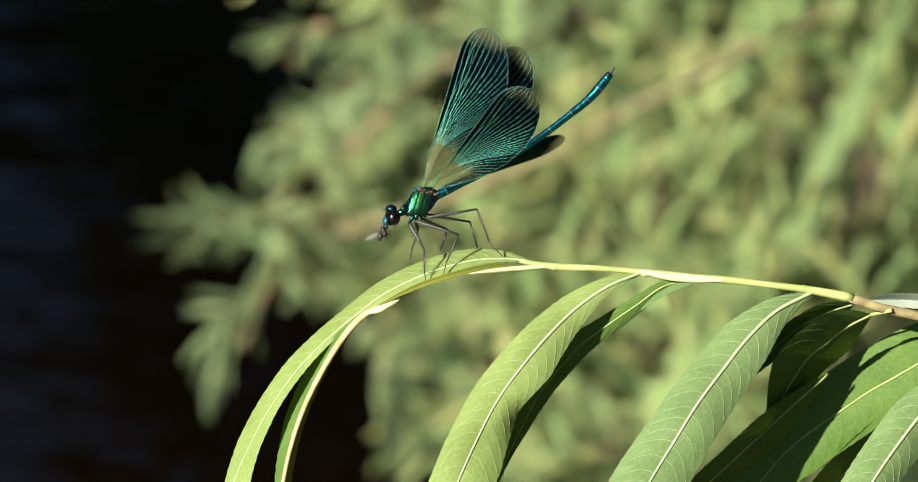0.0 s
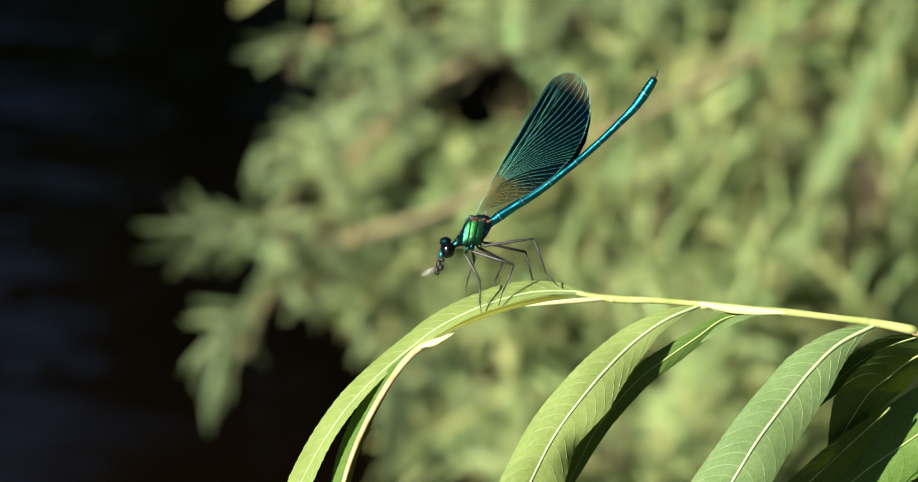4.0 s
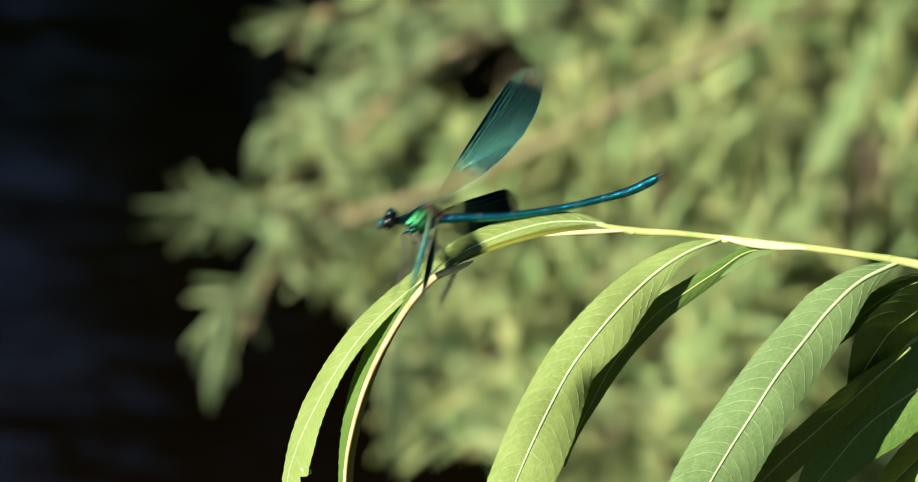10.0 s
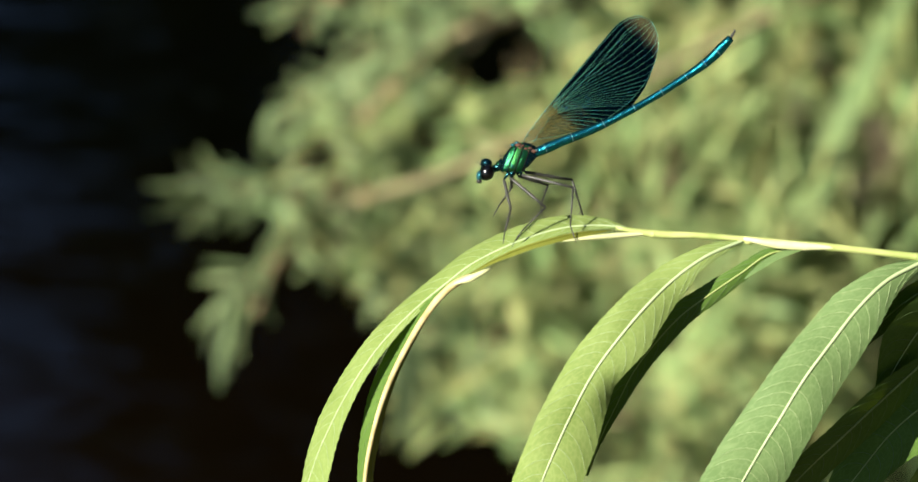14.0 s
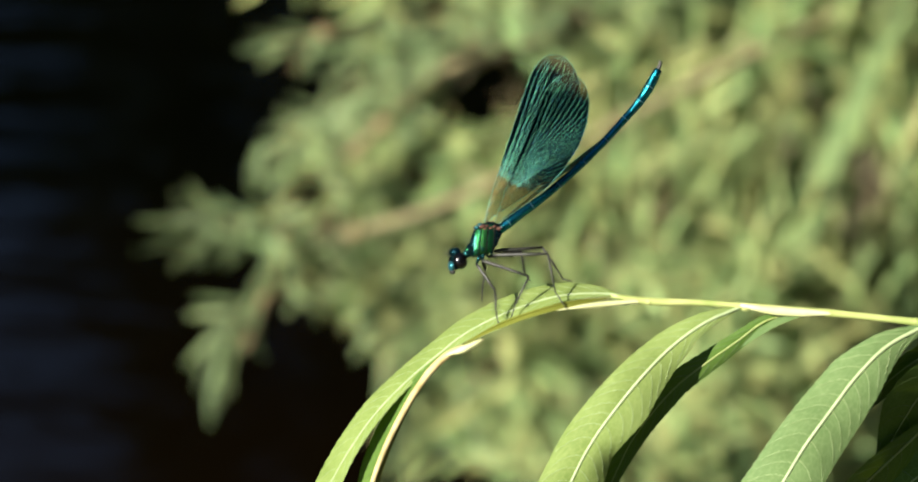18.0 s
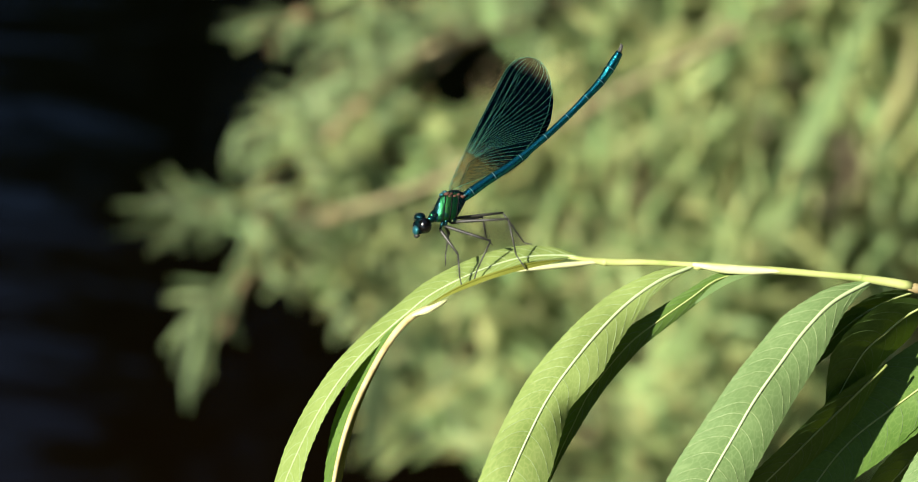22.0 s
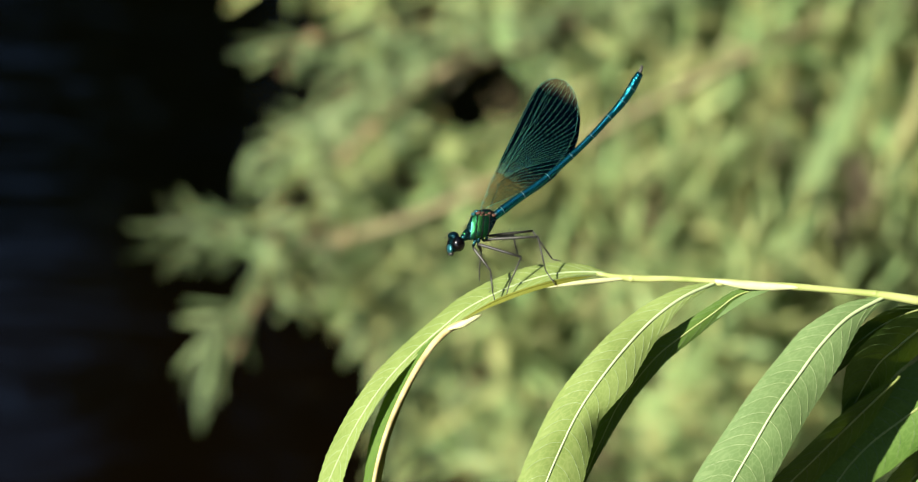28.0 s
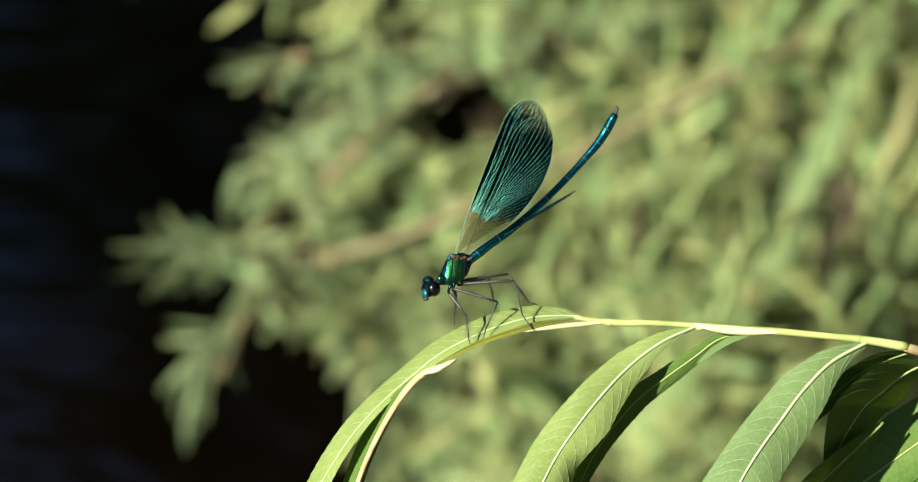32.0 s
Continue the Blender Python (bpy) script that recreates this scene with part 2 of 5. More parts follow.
def water_material():
    m, n, l, b = material("river_water")
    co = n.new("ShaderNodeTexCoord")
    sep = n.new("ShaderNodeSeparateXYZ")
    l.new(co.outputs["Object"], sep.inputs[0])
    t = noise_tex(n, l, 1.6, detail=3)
    y = n.new("ShaderNodeMath")                       # base colour browner towards the near bank, near black beyond
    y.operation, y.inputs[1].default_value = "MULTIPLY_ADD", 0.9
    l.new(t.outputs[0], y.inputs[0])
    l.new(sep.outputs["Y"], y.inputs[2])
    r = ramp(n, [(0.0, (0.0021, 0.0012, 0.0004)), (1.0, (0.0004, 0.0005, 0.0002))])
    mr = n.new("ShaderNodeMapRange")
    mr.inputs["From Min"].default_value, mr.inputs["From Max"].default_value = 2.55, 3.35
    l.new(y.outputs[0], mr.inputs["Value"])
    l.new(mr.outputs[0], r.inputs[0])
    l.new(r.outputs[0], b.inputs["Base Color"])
    b.inputs["Roughness"].default_value, b.inputs["IOR"].default_value = 0.05, 1.33
    b.inputs["Specular IOR Level"].default_value = 0.2
    w = noise_tex(n, l, 1.0, detail=3, dist=0.4)        # ripples, their crests across the stream
    st = n.new("ShaderNodeMapping")
    st.inputs["Scale"].default_value = (2.4, 8.0, 1.0)
    l.new(co.outputs["Object"], st.inputs["Vector"])
    l.new(st.outputs[0], w.inputs["Vector"])
    bump(n, l, b, w.outputs[0], 0.5, 0.02)
    return m


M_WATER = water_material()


# ---- mesh helpers ----
class Geo:
    """Vertices and faces gathered for one mesh."""

    def __init__(self):
        self.v, self.f, self.uv = [], [], []

    def tube(self, pts, radii, sides=8, flat=1.0, caps=True):
        pts = [Vector(p) for p in pts]
        base, ref = len(self.v), None
        for i, p in enumerate(pts):
            d = (pts[min(i + 1, len(pts) - 1)] - pts[max(i - 1, 0)]).normalized()
            if ref is None:
                ref = Vector((0, 0, 1)) if abs(d.z) < 0.9 else Vector((0, 1, 0))
            u = (ref - d * ref.dot(d)).normalized()
            ref, w = u, d.cross(u)
            r = radii[i] if isinstance(radii, (list, tuple)) else radii
            for s in range(sides):
                a = 2 * math.pi * s / sides
                self.v.append(p + u * (math.cos(a) * r * flat) + w * (math.sin(a) * r))
        for i in range(len(pts) - 1):
            for s in range(sides):
                a, b = base + i * sides + s, base + i * sides + (s + 1) % sides
                self.f.append((a, b, b + sides, a + sides))
        if caps:
            self.f.append(tuple(base + s for s in reversed(range(sides))))
            self.f.append(tuple(base + (len(pts) - 1) * sides + s for s in range(sides)))

    def ball(self, c, rx, ry, rz, rings=10, sides=14, turn=None):
        base, c = len(self.v), Vector(c)
        for i in range(rings + 1):
            th = math.pi * i / rings
            for s in range(sides):
                a = 2 * math.pi * s / sides
                p = Vector((rx * math.sin(th) * math.cos(a), ry * math.sin(th) * math.sin(a), rz * math.cos(th)))
                self.v.append(c + (turn @ p if turn else p))
        for i in range(rings):
            for s in range(sides):
                a, b = base + i * sides + s, base + i * sides + (s + 1) % sides
                self.f.append((a, a + sides, b + sides, b))

    def grid(self, rows, uvs=None):
        base, m = len(self.v), len(rows[0])
        for i, row in enumerate(rows):
            self.v.extend(Vector(p) for p in row)
            if uvs:
                self.uv.extend(uvs[i])
        for i in range(len(rows) - 1):
            for j in range(m - 1):
                a = base + i * m + j
                self.f.append((a, a + 1, a + m + 1, a + m))

    def mesh(self, name, mat, smooth=True):
        me = bpy.data.meshes.new(name)
        me.from_pydata([tuple(p) for p in self.v], [], self.f)
        if self.uv:
            lay = me.uv_layers.new(name="UVMap")
            for lp in me.loops:
                lay.data[lp.index].uv = self.uv[lp.vertex_index]
        me.materials.append(mat)
        if smooth:
            me.polygons.foreach_set("use_smooth", [True] * len(me.polygons))
        me.update()
        return me


def part(name, geo, mat, parent, label="", smooth=True):
    ob = new(name, geo.mesh(name, mat, smooth))
    ob.parent = parent
    return tagged(ob, label)


def smooth_line(pts, n):
    """n points on a smooth line through pts (of any dimension)."""
    P = np.array(pts, float)
    d = np.r_[0, np.cumsum(np.linalg.norm(np.diff(P[:, :2], axis=0), axis=1))]
    T = np.gradient(P, d, axis=0)
    s = np.linspace(0, d[-1], n)
    i = np.clip(np.searchsorted(d, s, "right") - 1, 0, len(d) - 2)
    h = (d[i + 1] - d[i])[:, None]
    u = ((s - d[i]) / (d[i + 1] - d[i]))[:, None]
    return (2 * u**3 - 3 * u**2 + 1) * P[i] + (u**3 - 2 * u**2 + u) * h * T[i] + (3 * u**2 - 2 * u**3) * P[i + 1] + (u**3 - u**2) * h * T[i + 1]


# ---- ground, water, far bank ----
def ground():
    """One sheet: river bed, the near bank that rises to the right, fields to the horizon."""
    g = Geo()
    xs = [-900, -200, -60, -30, -14, -8, -5, -3, -2, -1, -0.5, 0, 0.25, 0.5, 0.8, 1.2, 1.8, 2.6, 4, 7, 14, 30, 60, 200, 900]
    ys = [-900, -200, -60, -20, -8, -4, -2, -1, -0.5, 0, 0.5, 1, 1.5, 2, 2.5, 3, 3.6, 4.4, 5.5, 7, 10, 14, 17, 20, 24, 30, 60, 200, 900]
    rows = []
    for y in ys:
        row = []
        for x in xs:
            edge = 0.75 + 0.10 * math.sin(y * 1.7) - 0.12 * min(max(y, -2), 6)     # where the near bank meets the water
            near = min(max((x - edge) / 1.6, -0.5), 0.45)
            far = min(max((y - 21) / 6, -0.5), 1.2)
            back = min(max((-1.2 - y) / 1.5, -0.5), 0.35)
            h = max(near, far, back)
            row.append((x, y, h + (0.04 * noise.noise(Vector((x * 1.3, y * 1.3, 0))) if abs(x) < 40 and abs(y) < 40 else 0)))
        rows.append(row)
    g.grid(rows)
    return tagged(new("ground", g.mesh("ground", M_EARTH)), "brown earth river bank with a muddy bed", "ground", kind="structure")


ground()
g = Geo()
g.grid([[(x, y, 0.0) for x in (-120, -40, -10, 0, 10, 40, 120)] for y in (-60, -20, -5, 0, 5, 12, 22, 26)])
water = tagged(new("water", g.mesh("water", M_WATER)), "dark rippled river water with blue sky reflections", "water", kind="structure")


def tree(x, y, height, spread, seed):
    """A river-bank tree out of view: tapered trunk, limbs, and a crown of leaf clumps."""
    rng = random.Random(seed)
    root = tagged(new("tree"), "dark green broadleaf tree out of view, shapes reflections and sky light", "tree", "trees along the river")
    root.location = (x, y, 0.25)
    g = Geo()
    g.tube([(0, 0, -0.4), (0.05, 0, height * 0.3), (-0.1, 0.1, height * 0.6), (0, 0, height * 0.9)], [0.28, 0.2, 0.12, 0.03], 8)
    for k in range(6):
        a, z = k * 1.1 + rng.random(), height * (0.25 + 0.1 * k)
        r = spread * 0.7
        g.tube([(0, 0, z), (math.cos(a) * r * 0.5, math.sin(a) * r * 0.5, z + 0.5), (math.cos(a) * r, math.sin(a) * r, z + 1.1)], [0.09, 0.06, 0.02], 6)
    part("trunk", g, M_EARTH, root)
    g = Geo()
    for k in range(1500):
        th, z = rng.uniform(0, 6.283), rng.random()
        r = spread * (0.55 + 0.45 * math.sin(math.pi * z)) * rng.uniform(0.4, 1.05) * (1 + 0.2 * math.sin(th * 3 + seed))
        c = Vector((math.cos(th) * r, math.sin(th) * r, height * (0.08 + 0.95 * z)))
        s = rng.uniform(0.3, 0.65)
        u = Vector((rng.gauss(0, 1), rng.gauss(0, 1), rng.gauss(0, 1))).normalized()
        w = u.orthogonal().normalized()
        q = u.cross(w)
        b = len(g.v)
        g.v += [c - u * s, c + w * s * 0.5, c + u * s, c - w * s * 0.5 + q * s * 0.2]
        g.f += [(b, b + 1, b + 2), (b, b + 2, b + 3)]
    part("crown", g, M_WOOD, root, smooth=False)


# far-bank trees, out of view themselves, mirrored dark in the water
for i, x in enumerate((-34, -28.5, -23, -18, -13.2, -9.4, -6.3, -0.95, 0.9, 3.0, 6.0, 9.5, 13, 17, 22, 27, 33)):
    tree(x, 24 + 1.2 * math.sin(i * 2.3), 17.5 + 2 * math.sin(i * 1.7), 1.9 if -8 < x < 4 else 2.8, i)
for i, x in enumerate((-5.6, -4.3, -3.1)):            # lower unseen trees in the gap, set for the sky's reflection
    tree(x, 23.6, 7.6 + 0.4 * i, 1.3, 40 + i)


# unseen trees around the near bank, added to block sky light
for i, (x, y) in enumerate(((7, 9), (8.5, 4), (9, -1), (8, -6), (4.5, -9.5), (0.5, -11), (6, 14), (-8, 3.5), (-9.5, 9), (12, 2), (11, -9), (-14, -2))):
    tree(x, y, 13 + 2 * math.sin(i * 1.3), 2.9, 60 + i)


# ---- foliage behind the twig ----
def at(x, y, d):
    return REST @ spot(x, y, d)


def far_leaf_mesh(name, mat, bend, fold):
    """A narrow willow leaf, 1 long along +X, bent and folded on its midrib."""
    g = Geo()
    rows = []
    for i in range(8):
        s = i / 7
        w = 0.085 * (math.sin(math.pi * min(1, s * 0.93 + 0.05)) ** 0.8)
        z = -bend * s * s
        rows.append([(s, -w, z + fold * w), (s, -w * 0.5, z + fold * w * 0.35), (s, 0, z), (s, w * 0.5, z + fold * w * 0.35), (s, w, z + fold * w)])
    g.grid(rows)
    return g.mesh(name, mat)


FAR_LEAVES = [far_leaf_mesh("leaf", M_BACK, b, f) for b, f in ((0.15, 0.5), (0.32, 0.3), (0.05, 0.8), (0.5, 0.4))]


def aim_leaf(place, way, face, size):
    x = way.normalized()
    z = (face - x * face.dot(x)).normalized()
    y = z.cross(x)
    m = Matrix((x, y, z)).transposed().to_4x4()
    return Matrix.Translation(place) @ m @ Matrix.Scale(size, 4)


GAPS = ((838, 120, 118, 102), (718, 265, 45, 58), (830, 592, 52, 48), (590, 650, 95, 150), (735, 866, 260, 122), (985, 15, 60, 45),
        (1335, 200, 45, 70), (1130, 590, 50, 60), (470, 620, 70, 220), (850, 850, 70, 70), (470, 160, 60, 60), (540, 290, 40, 50), (1480, 330, 60, 80), (1400, 115, 42, 60), (1495, 245, 42, 55), (1130, 265, 34, 42))


def in_gap(x, y, grow=1.0):
    """The openings in the foliage through which dark water shows."""
    return any(((x - a) / c) ** 2 + ((y - b) / e) ** 2 < grow for a, b, c, e in GAPS)


def plan_of(p):
    q = REST.inverted() @ p
    return q.x / -q.z * FOCAL + WIDE / 2, HIGH / 2 - q.y / -q.z * FOCAL


def willow_branch(path, leaves, seed, size=0.020, hang=0.4, tips=(), label="grey-green hanging willow branch with narrow leaves"):
    """A thin drooping branch with its leaves, along plan places (x, y, depth)."""
    rng = random.Random(seed)
    P = [at(*p) for p in smooth_line(path, 24)]
    root = tagged(new("willow_branch"), label, "branch", "willow branches behind the twig")
    root.location = P[0]
    P = [p - P[0] for p in P]
    g = Geo()
    g.tube(P, [0.0026 - 0.002 * i / 23 for i in range(24)], 6)
    part("stem", g, M_TWIG, root, "brown twig")
    for k in range(leaves):
        s = 0.25 + 0.75 * (k + rng.random()) / leaves
        i = min(int(s * 23), 22)
        p = P[i].lerp(P[i + 1], s * 23 - i)
        p = p + Vector((rng.gauss(0, 0.012), rng.gauss(0, 0.02), rng.gauss(-0.008, 0.012))) * min(1, 2.5 * (1.15 - s))
        d = (P[i + 1] - P[i]).normalized()
        way = d * 0.6 + Vector((rng.uniform(-0.9, 0.9), rng.uniform(-0.7, 0.5), -hang + rng.uniform(-0.5, 0.6)))
        face = sun_from + Vector((rng.uniform(-0.6, 0.6), rng.uniform(-0.5, 0.3), rng.uniform(-0.5, 0.6)))
        long_ = size * rng.uniform(0.7, 1.5)
        if in_gap(*plan_of(p + way.normalized() * long_ * 0.4 + root.location), rng.uniform(0.45, 0.85)):
            continue
        ob = new("leaf", rng.choice(FAR_LEAVES))
        ob.parent = root
        ob.matrix_local = aim_leaf(p, way, face, long_)
    for x, y, x2, y2 in tips:            # the leaves of the outermost sprays
        d = path[-1][2] + rng.uniform(-0.02, 0.02)
        a, b = at(x, y, d) - root.location, at(x2, y2, d + rng.uniform(-0.015, 0.015)) - root.location
        ob = new("leaf", rng.choice(FAR_LEAVES[:3]))
        ob.parent = root
        ob.matrix_local = aim_leaf(a, b - a, Vector((rng.uniform(-1.2, 1.0), -0.9, rng.uniform(-0.7, 0.9))), (b - a).length) @ Matrix.Diagonal((1, 0.64, 1, 1))
    return root


BRANCHES = (
    ([(2150, -330, 2.9), (1300, -80, 2.7), (900, -20, 2.5), (740, 0, 2.4), (620, 22, 2.35), (520, 42, 2.3)], 34),
    ([(2150, -330, 2.9), (1300, -60, 2.8), (860, 20, 2.6), (680, 110, 2.5), (540, 160, 2.4), (470, 240, 2.35)], 40),
    ([(2150, -250, 2.9), (1400, 60, 2.8), (900, 190, 2.6), (640, 280, 2.42), (520, 330, 2.35), (440, 348, 2.3), (390, 352, 2.28)], 32),
    ([(2150, -250, 2.9), (1400, 90, 2.8), (900, 240, 2.6), (640, 320, 2.42), (530, 390, 2.35), (450, 460, 2.3), (405, 530, 2.3)], 30),
    ([(2150, -250, 2.9), (1300, 120, 2.8), (950, 270, 2.6), (740, 330, 2.45), (600, 400, 2.4), (560, 470, 2.4)], 36),
    ([(2150, -150, 2.9), (1300, 170, 2.8), (1000, 260, 2.65), (760, 420, 2.5), (670, 540, 2.45), (665, 660, 2.45)], 34),
    ([(2150, -150, 2.9), (1400, 240, 2.8), (1000, 400, 2.65), (800, 480, 2.55), (720, 580, 2.5), (740, 690, 2.5)], 36),
    ([(2150, -330, 2.9), (1300, -40, 2.8), (1000, 30, 2.7), (760, 60, 2.6), (620, 100, 2.5), (590, 190, 2.5)], 36),
    ([(2150, -150, 2.9), (1500, 300, 2.85), (1150, 460, 2.75), (900, 560, 2.65), (800, 660, 2.6), (840, 720, 2.6)], 36),
    ([(2150, -330, 2.9), (1500, 0, 2.85), (1200, 60, 2.75), (960, 110, 2.7), (900, 250, 2.65)], 30),
    ([(2150, -150, 2.9), (1600, 180, 2.9), (1300, 300, 2.8), (1100, 420, 2.75), (1000, 600, 2.7), (1020, 760, 2.7)], 36),
    ([(2150, -330, 2.9), (1700, 0, 2.9), (1400, 60, 2.85), (1250, 160, 2.8), (1200, 330, 2.8)], 30),
    ([(2150, -330, 2.9), (1300, -60, 2.8), (860, 40, 2.6), (700, 130, 2.5), (600, 200, 2.4), (530, 270, 2.35)], 34),
    ([(2150, -150, 2.9), (1300, 190, 2.8), (1000, 300, 2.65), (800, 380, 2.5), (700, 450, 2.45), (640, 500, 2.45)], 34),
)
TIPS = {
    0: ((490, 45, 412, 62), (505, 38, 428, 28), (492, 52, 442, 88), (525, 50, 462, 78), (505, 45, 445, 48), (560, 38, 482, 14), (530, 40, 470, 34)),
    1: ((520, 180, 450, 195), (530, 200, 442, 262), (510, 220, 428, 300), (500, 230, 470, 320), (540, 190, 470, 160), (560, 170, 500, 130), (500, 210, 440, 230)),
    2: ((335, 352, 236, 350), (345, 358, 252, 426), (340, 352, 262, 392), (365, 348, 288, 306), (370, 345, 328, 290), (410, 348, 372, 298), (450, 348, 420, 316), (360, 366, 296, 436), (400, 372, 352, 430),
        (440, 372, 402, 442), (480, 372, 440, 450), (490, 350, 460, 318), (510, 360, 474, 440), (390, 360, 322, 404), (410, 352, 345, 328), (370, 348, 292, 340), (380, 356, 300, 372), (520, 380, 500, 466),
        (450, 362, 392, 396), (430, 352, 380, 340), (470, 360, 410, 372), (400, 350, 352, 310), (440, 350, 392, 318), (350, 356, 282, 410), (420, 366, 380, 426)),
    3: ((378, 588, 346, 688), (392, 592, 372, 686), (386, 530, 320, 596), (400, 508, 318, 506), (420, 488, 336, 480), (432, 510, 440, 588), (440, 488, 450, 556), (405, 556, 392, 640), (376, 560, 334, 636),
        (386, 580, 358, 660), (450, 456, 420, 530), (470, 444, 432, 520), (410, 496, 352, 530), (420, 500, 364, 562), (396, 530, 370, 606), (412, 520, 404, 600), (430, 480, 372, 500), (390, 550, 350, 600), (440, 470, 392, 540), (384, 570, 376, 650)),
    5: ((670, 620, 655, 790), (690, 600, 690, 770), (660, 600, 640, 720), (680, 640, 672, 800), (700, 620, 716, 740)),
}
for k, (path, leaves) in enumerate(BRANCHES):
    willow_branch(path, int(leaves * 6.5), 40 + k, tips=TIPS.get(k, ()))

# The willow itself stands on the bank beside the view; its branches reach in from there.
g = Geo()
foot, crown = at(2150, 900, 2.9), at(2150, -420, 2.9)
g.tube([(foot.x + 0.03, foot.y, -0.3), foot, foot.lerp(crown, 0.5) + Vector((0.02, 0.02, 0)), crown, crown + Vector((-0.05, 0.05, 0.3))], [0.06, 0.05, 0.04, 0.03, 0.01], 10)
willow = tagged(new("willow_tree"), "willow beside the view with a brown trunk and sky-blocking crown", "tree")
part("trunk", g, M_TWIG, willow)
rng = random.Random(77)
g = Geo()
for k in range(2600):                 # unseen crown above and beside the view, added to block sky light
    a, b, r = rng.uniform(0, 6.283), rng.uniform(-1, 1), rng.random() ** 0.4
    c = Vector((2.3 + 2.1 * r * math.cos(a) * math.sqrt(1 - b * b), 1.2 + 2.4 * r * math.sin(a) * math.sqrt(1 - b * b), 4.1 + 1.9 * r * b))
    m = aim_leaf(c, Vector((rng.gauss(0, 1), rng.gauss(0, 1), rng.gauss(-0.8, 1))), Vector((rng.gauss(0, 1), rng.gauss(0, 1), 1)), rng.uniform(0.12, 0.28))
    q = len(g.v)
    g.v += [m @ Vector(p) for p in ((0, 0, 0), (0.5, -0.3, 0.05), (1, 0, -0.1), (0.5, 0.3, 0.05))]
    g.f.append((q, q + 1, q + 2, q + 3))
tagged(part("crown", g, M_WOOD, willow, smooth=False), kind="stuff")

def fill_foliage():
    """The thicket between the branches: short leafy shoots, joined."""
    rng = random.Random(5)
    g = Geo()
    shoots = 0
    while shoots < 810:
        front = shoots >= 760                        # the sunlit shoots that stand foremost
        x, y = (rng.uniform(640, 1500), rng.uniform(200, 720)) if front else (rng.uniform(480, 2300), rng.uniform(-380, 1250))
        left = 560 + 120 * math.sin(y * 0.011 + 1) + max(0, y - 700) * 1.5
        if x < left + rng.uniform(-40, 120) or in_gap(x, y, 0.8):
            continue
        shoots += 1
        if noise.noise(Vector((x * 0.009, y * 0.009, 3.0))) < (-0.12 if x < 950 and not front else -0.3):
            continue
        d = rng.uniform(2.5, 3.0) + max(0, x - 1200) * 0.0002
        root = at(x, y, rng.uniform(2.40, 2.5) if front else d)
        axis = Vector((rng.uniform(-1, 0.4), rng.uniform(-0.4, 0.3), rng.uniform(-0.8, 0.5))).normalized()
        long_ = rng.uniform(0.04, 0.11)
        grassy = x > 1000 and rng.random() < 0.42          # upright blades where the bank begins
        for k in range(rng.randint(12, 21)):
            p = root + axis * (long_ * rng.uniform(-0.5, 0.5)) + Vector((rng.gauss(0, 0.006), rng.gauss(0, 0.008), rng.gauss(0, 0.006)))
            way = (axis * 0.7 + Vector((rng.uniform(-0.8, 0.8), rng.uniform(-0.6, 0.5), rng.uniform(-0.9, 0.6)))).normalized()
            if grassy:
                way = Vector((rng.gauss(0.12, 0.35), rng.gauss(0, 0.3), rng.choice((-1, 1, 1)))).normalized()
            face = sun_from + Vector((rng.uniform(-0.6, 0.6), rng.uniform(-0.5, 0.3), rng.uniform(-0.6, 0.6)))
            size = rng.uniform(0.026, 0.064) if grassy else rng.uniform(0.020, 0.046)
            if in_gap(*plan_of(p + way * size * 0.4), rng.uniform(0.45, 0.85)):
                continue
            m = aim_leaf(p, way, face, size) @ Matrix.Diagonal((1, 0.7 if grassy else 1, 1, 1))
            b = len(g.v)
            for s, w in ((0, 0.006), (0.3, 0.07), (0.65, 0.06), (1, 0.004)):
                for q in (-1, 0, 1):
                    g.v.append(m @ Vector((s, q * w, abs(q) * w * 0.4 - 0.2 * s * s)))
            for i in range(3):
                for j in range(2):
                    a = b + i * 3 + j
                    g.f.append((a, a + 1, a + 4, a + 3))
    return tagged(new("thicket", g.mesh("thicket", M_FILL)), "grey-green willow thicket with yellowing leaves over the bank", "foliage", kind="stuff")


fill_foliage()


def blade_of_grass(g, x, y, d, x2, y2, d2, width, bow=0.0, steps=8):
    a, b = at(x, y, d), at(x2, y2, d2)
    side = (b - a).cross(Vector((0, 1, 0.2))).normalized()
    rows = []
    for i in range(steps + 1):
        s = i / steps
        p = a.lerp(b, s) + side * bow * math.sin(math.pi * s)
        w = width * (1 - s ** 2.5) * min(1, 0.6 + s)
        rows.append([p - side * w, p + Vector((0, 0.15 * w, 0)), p + side * w])
    g.grid(rows)


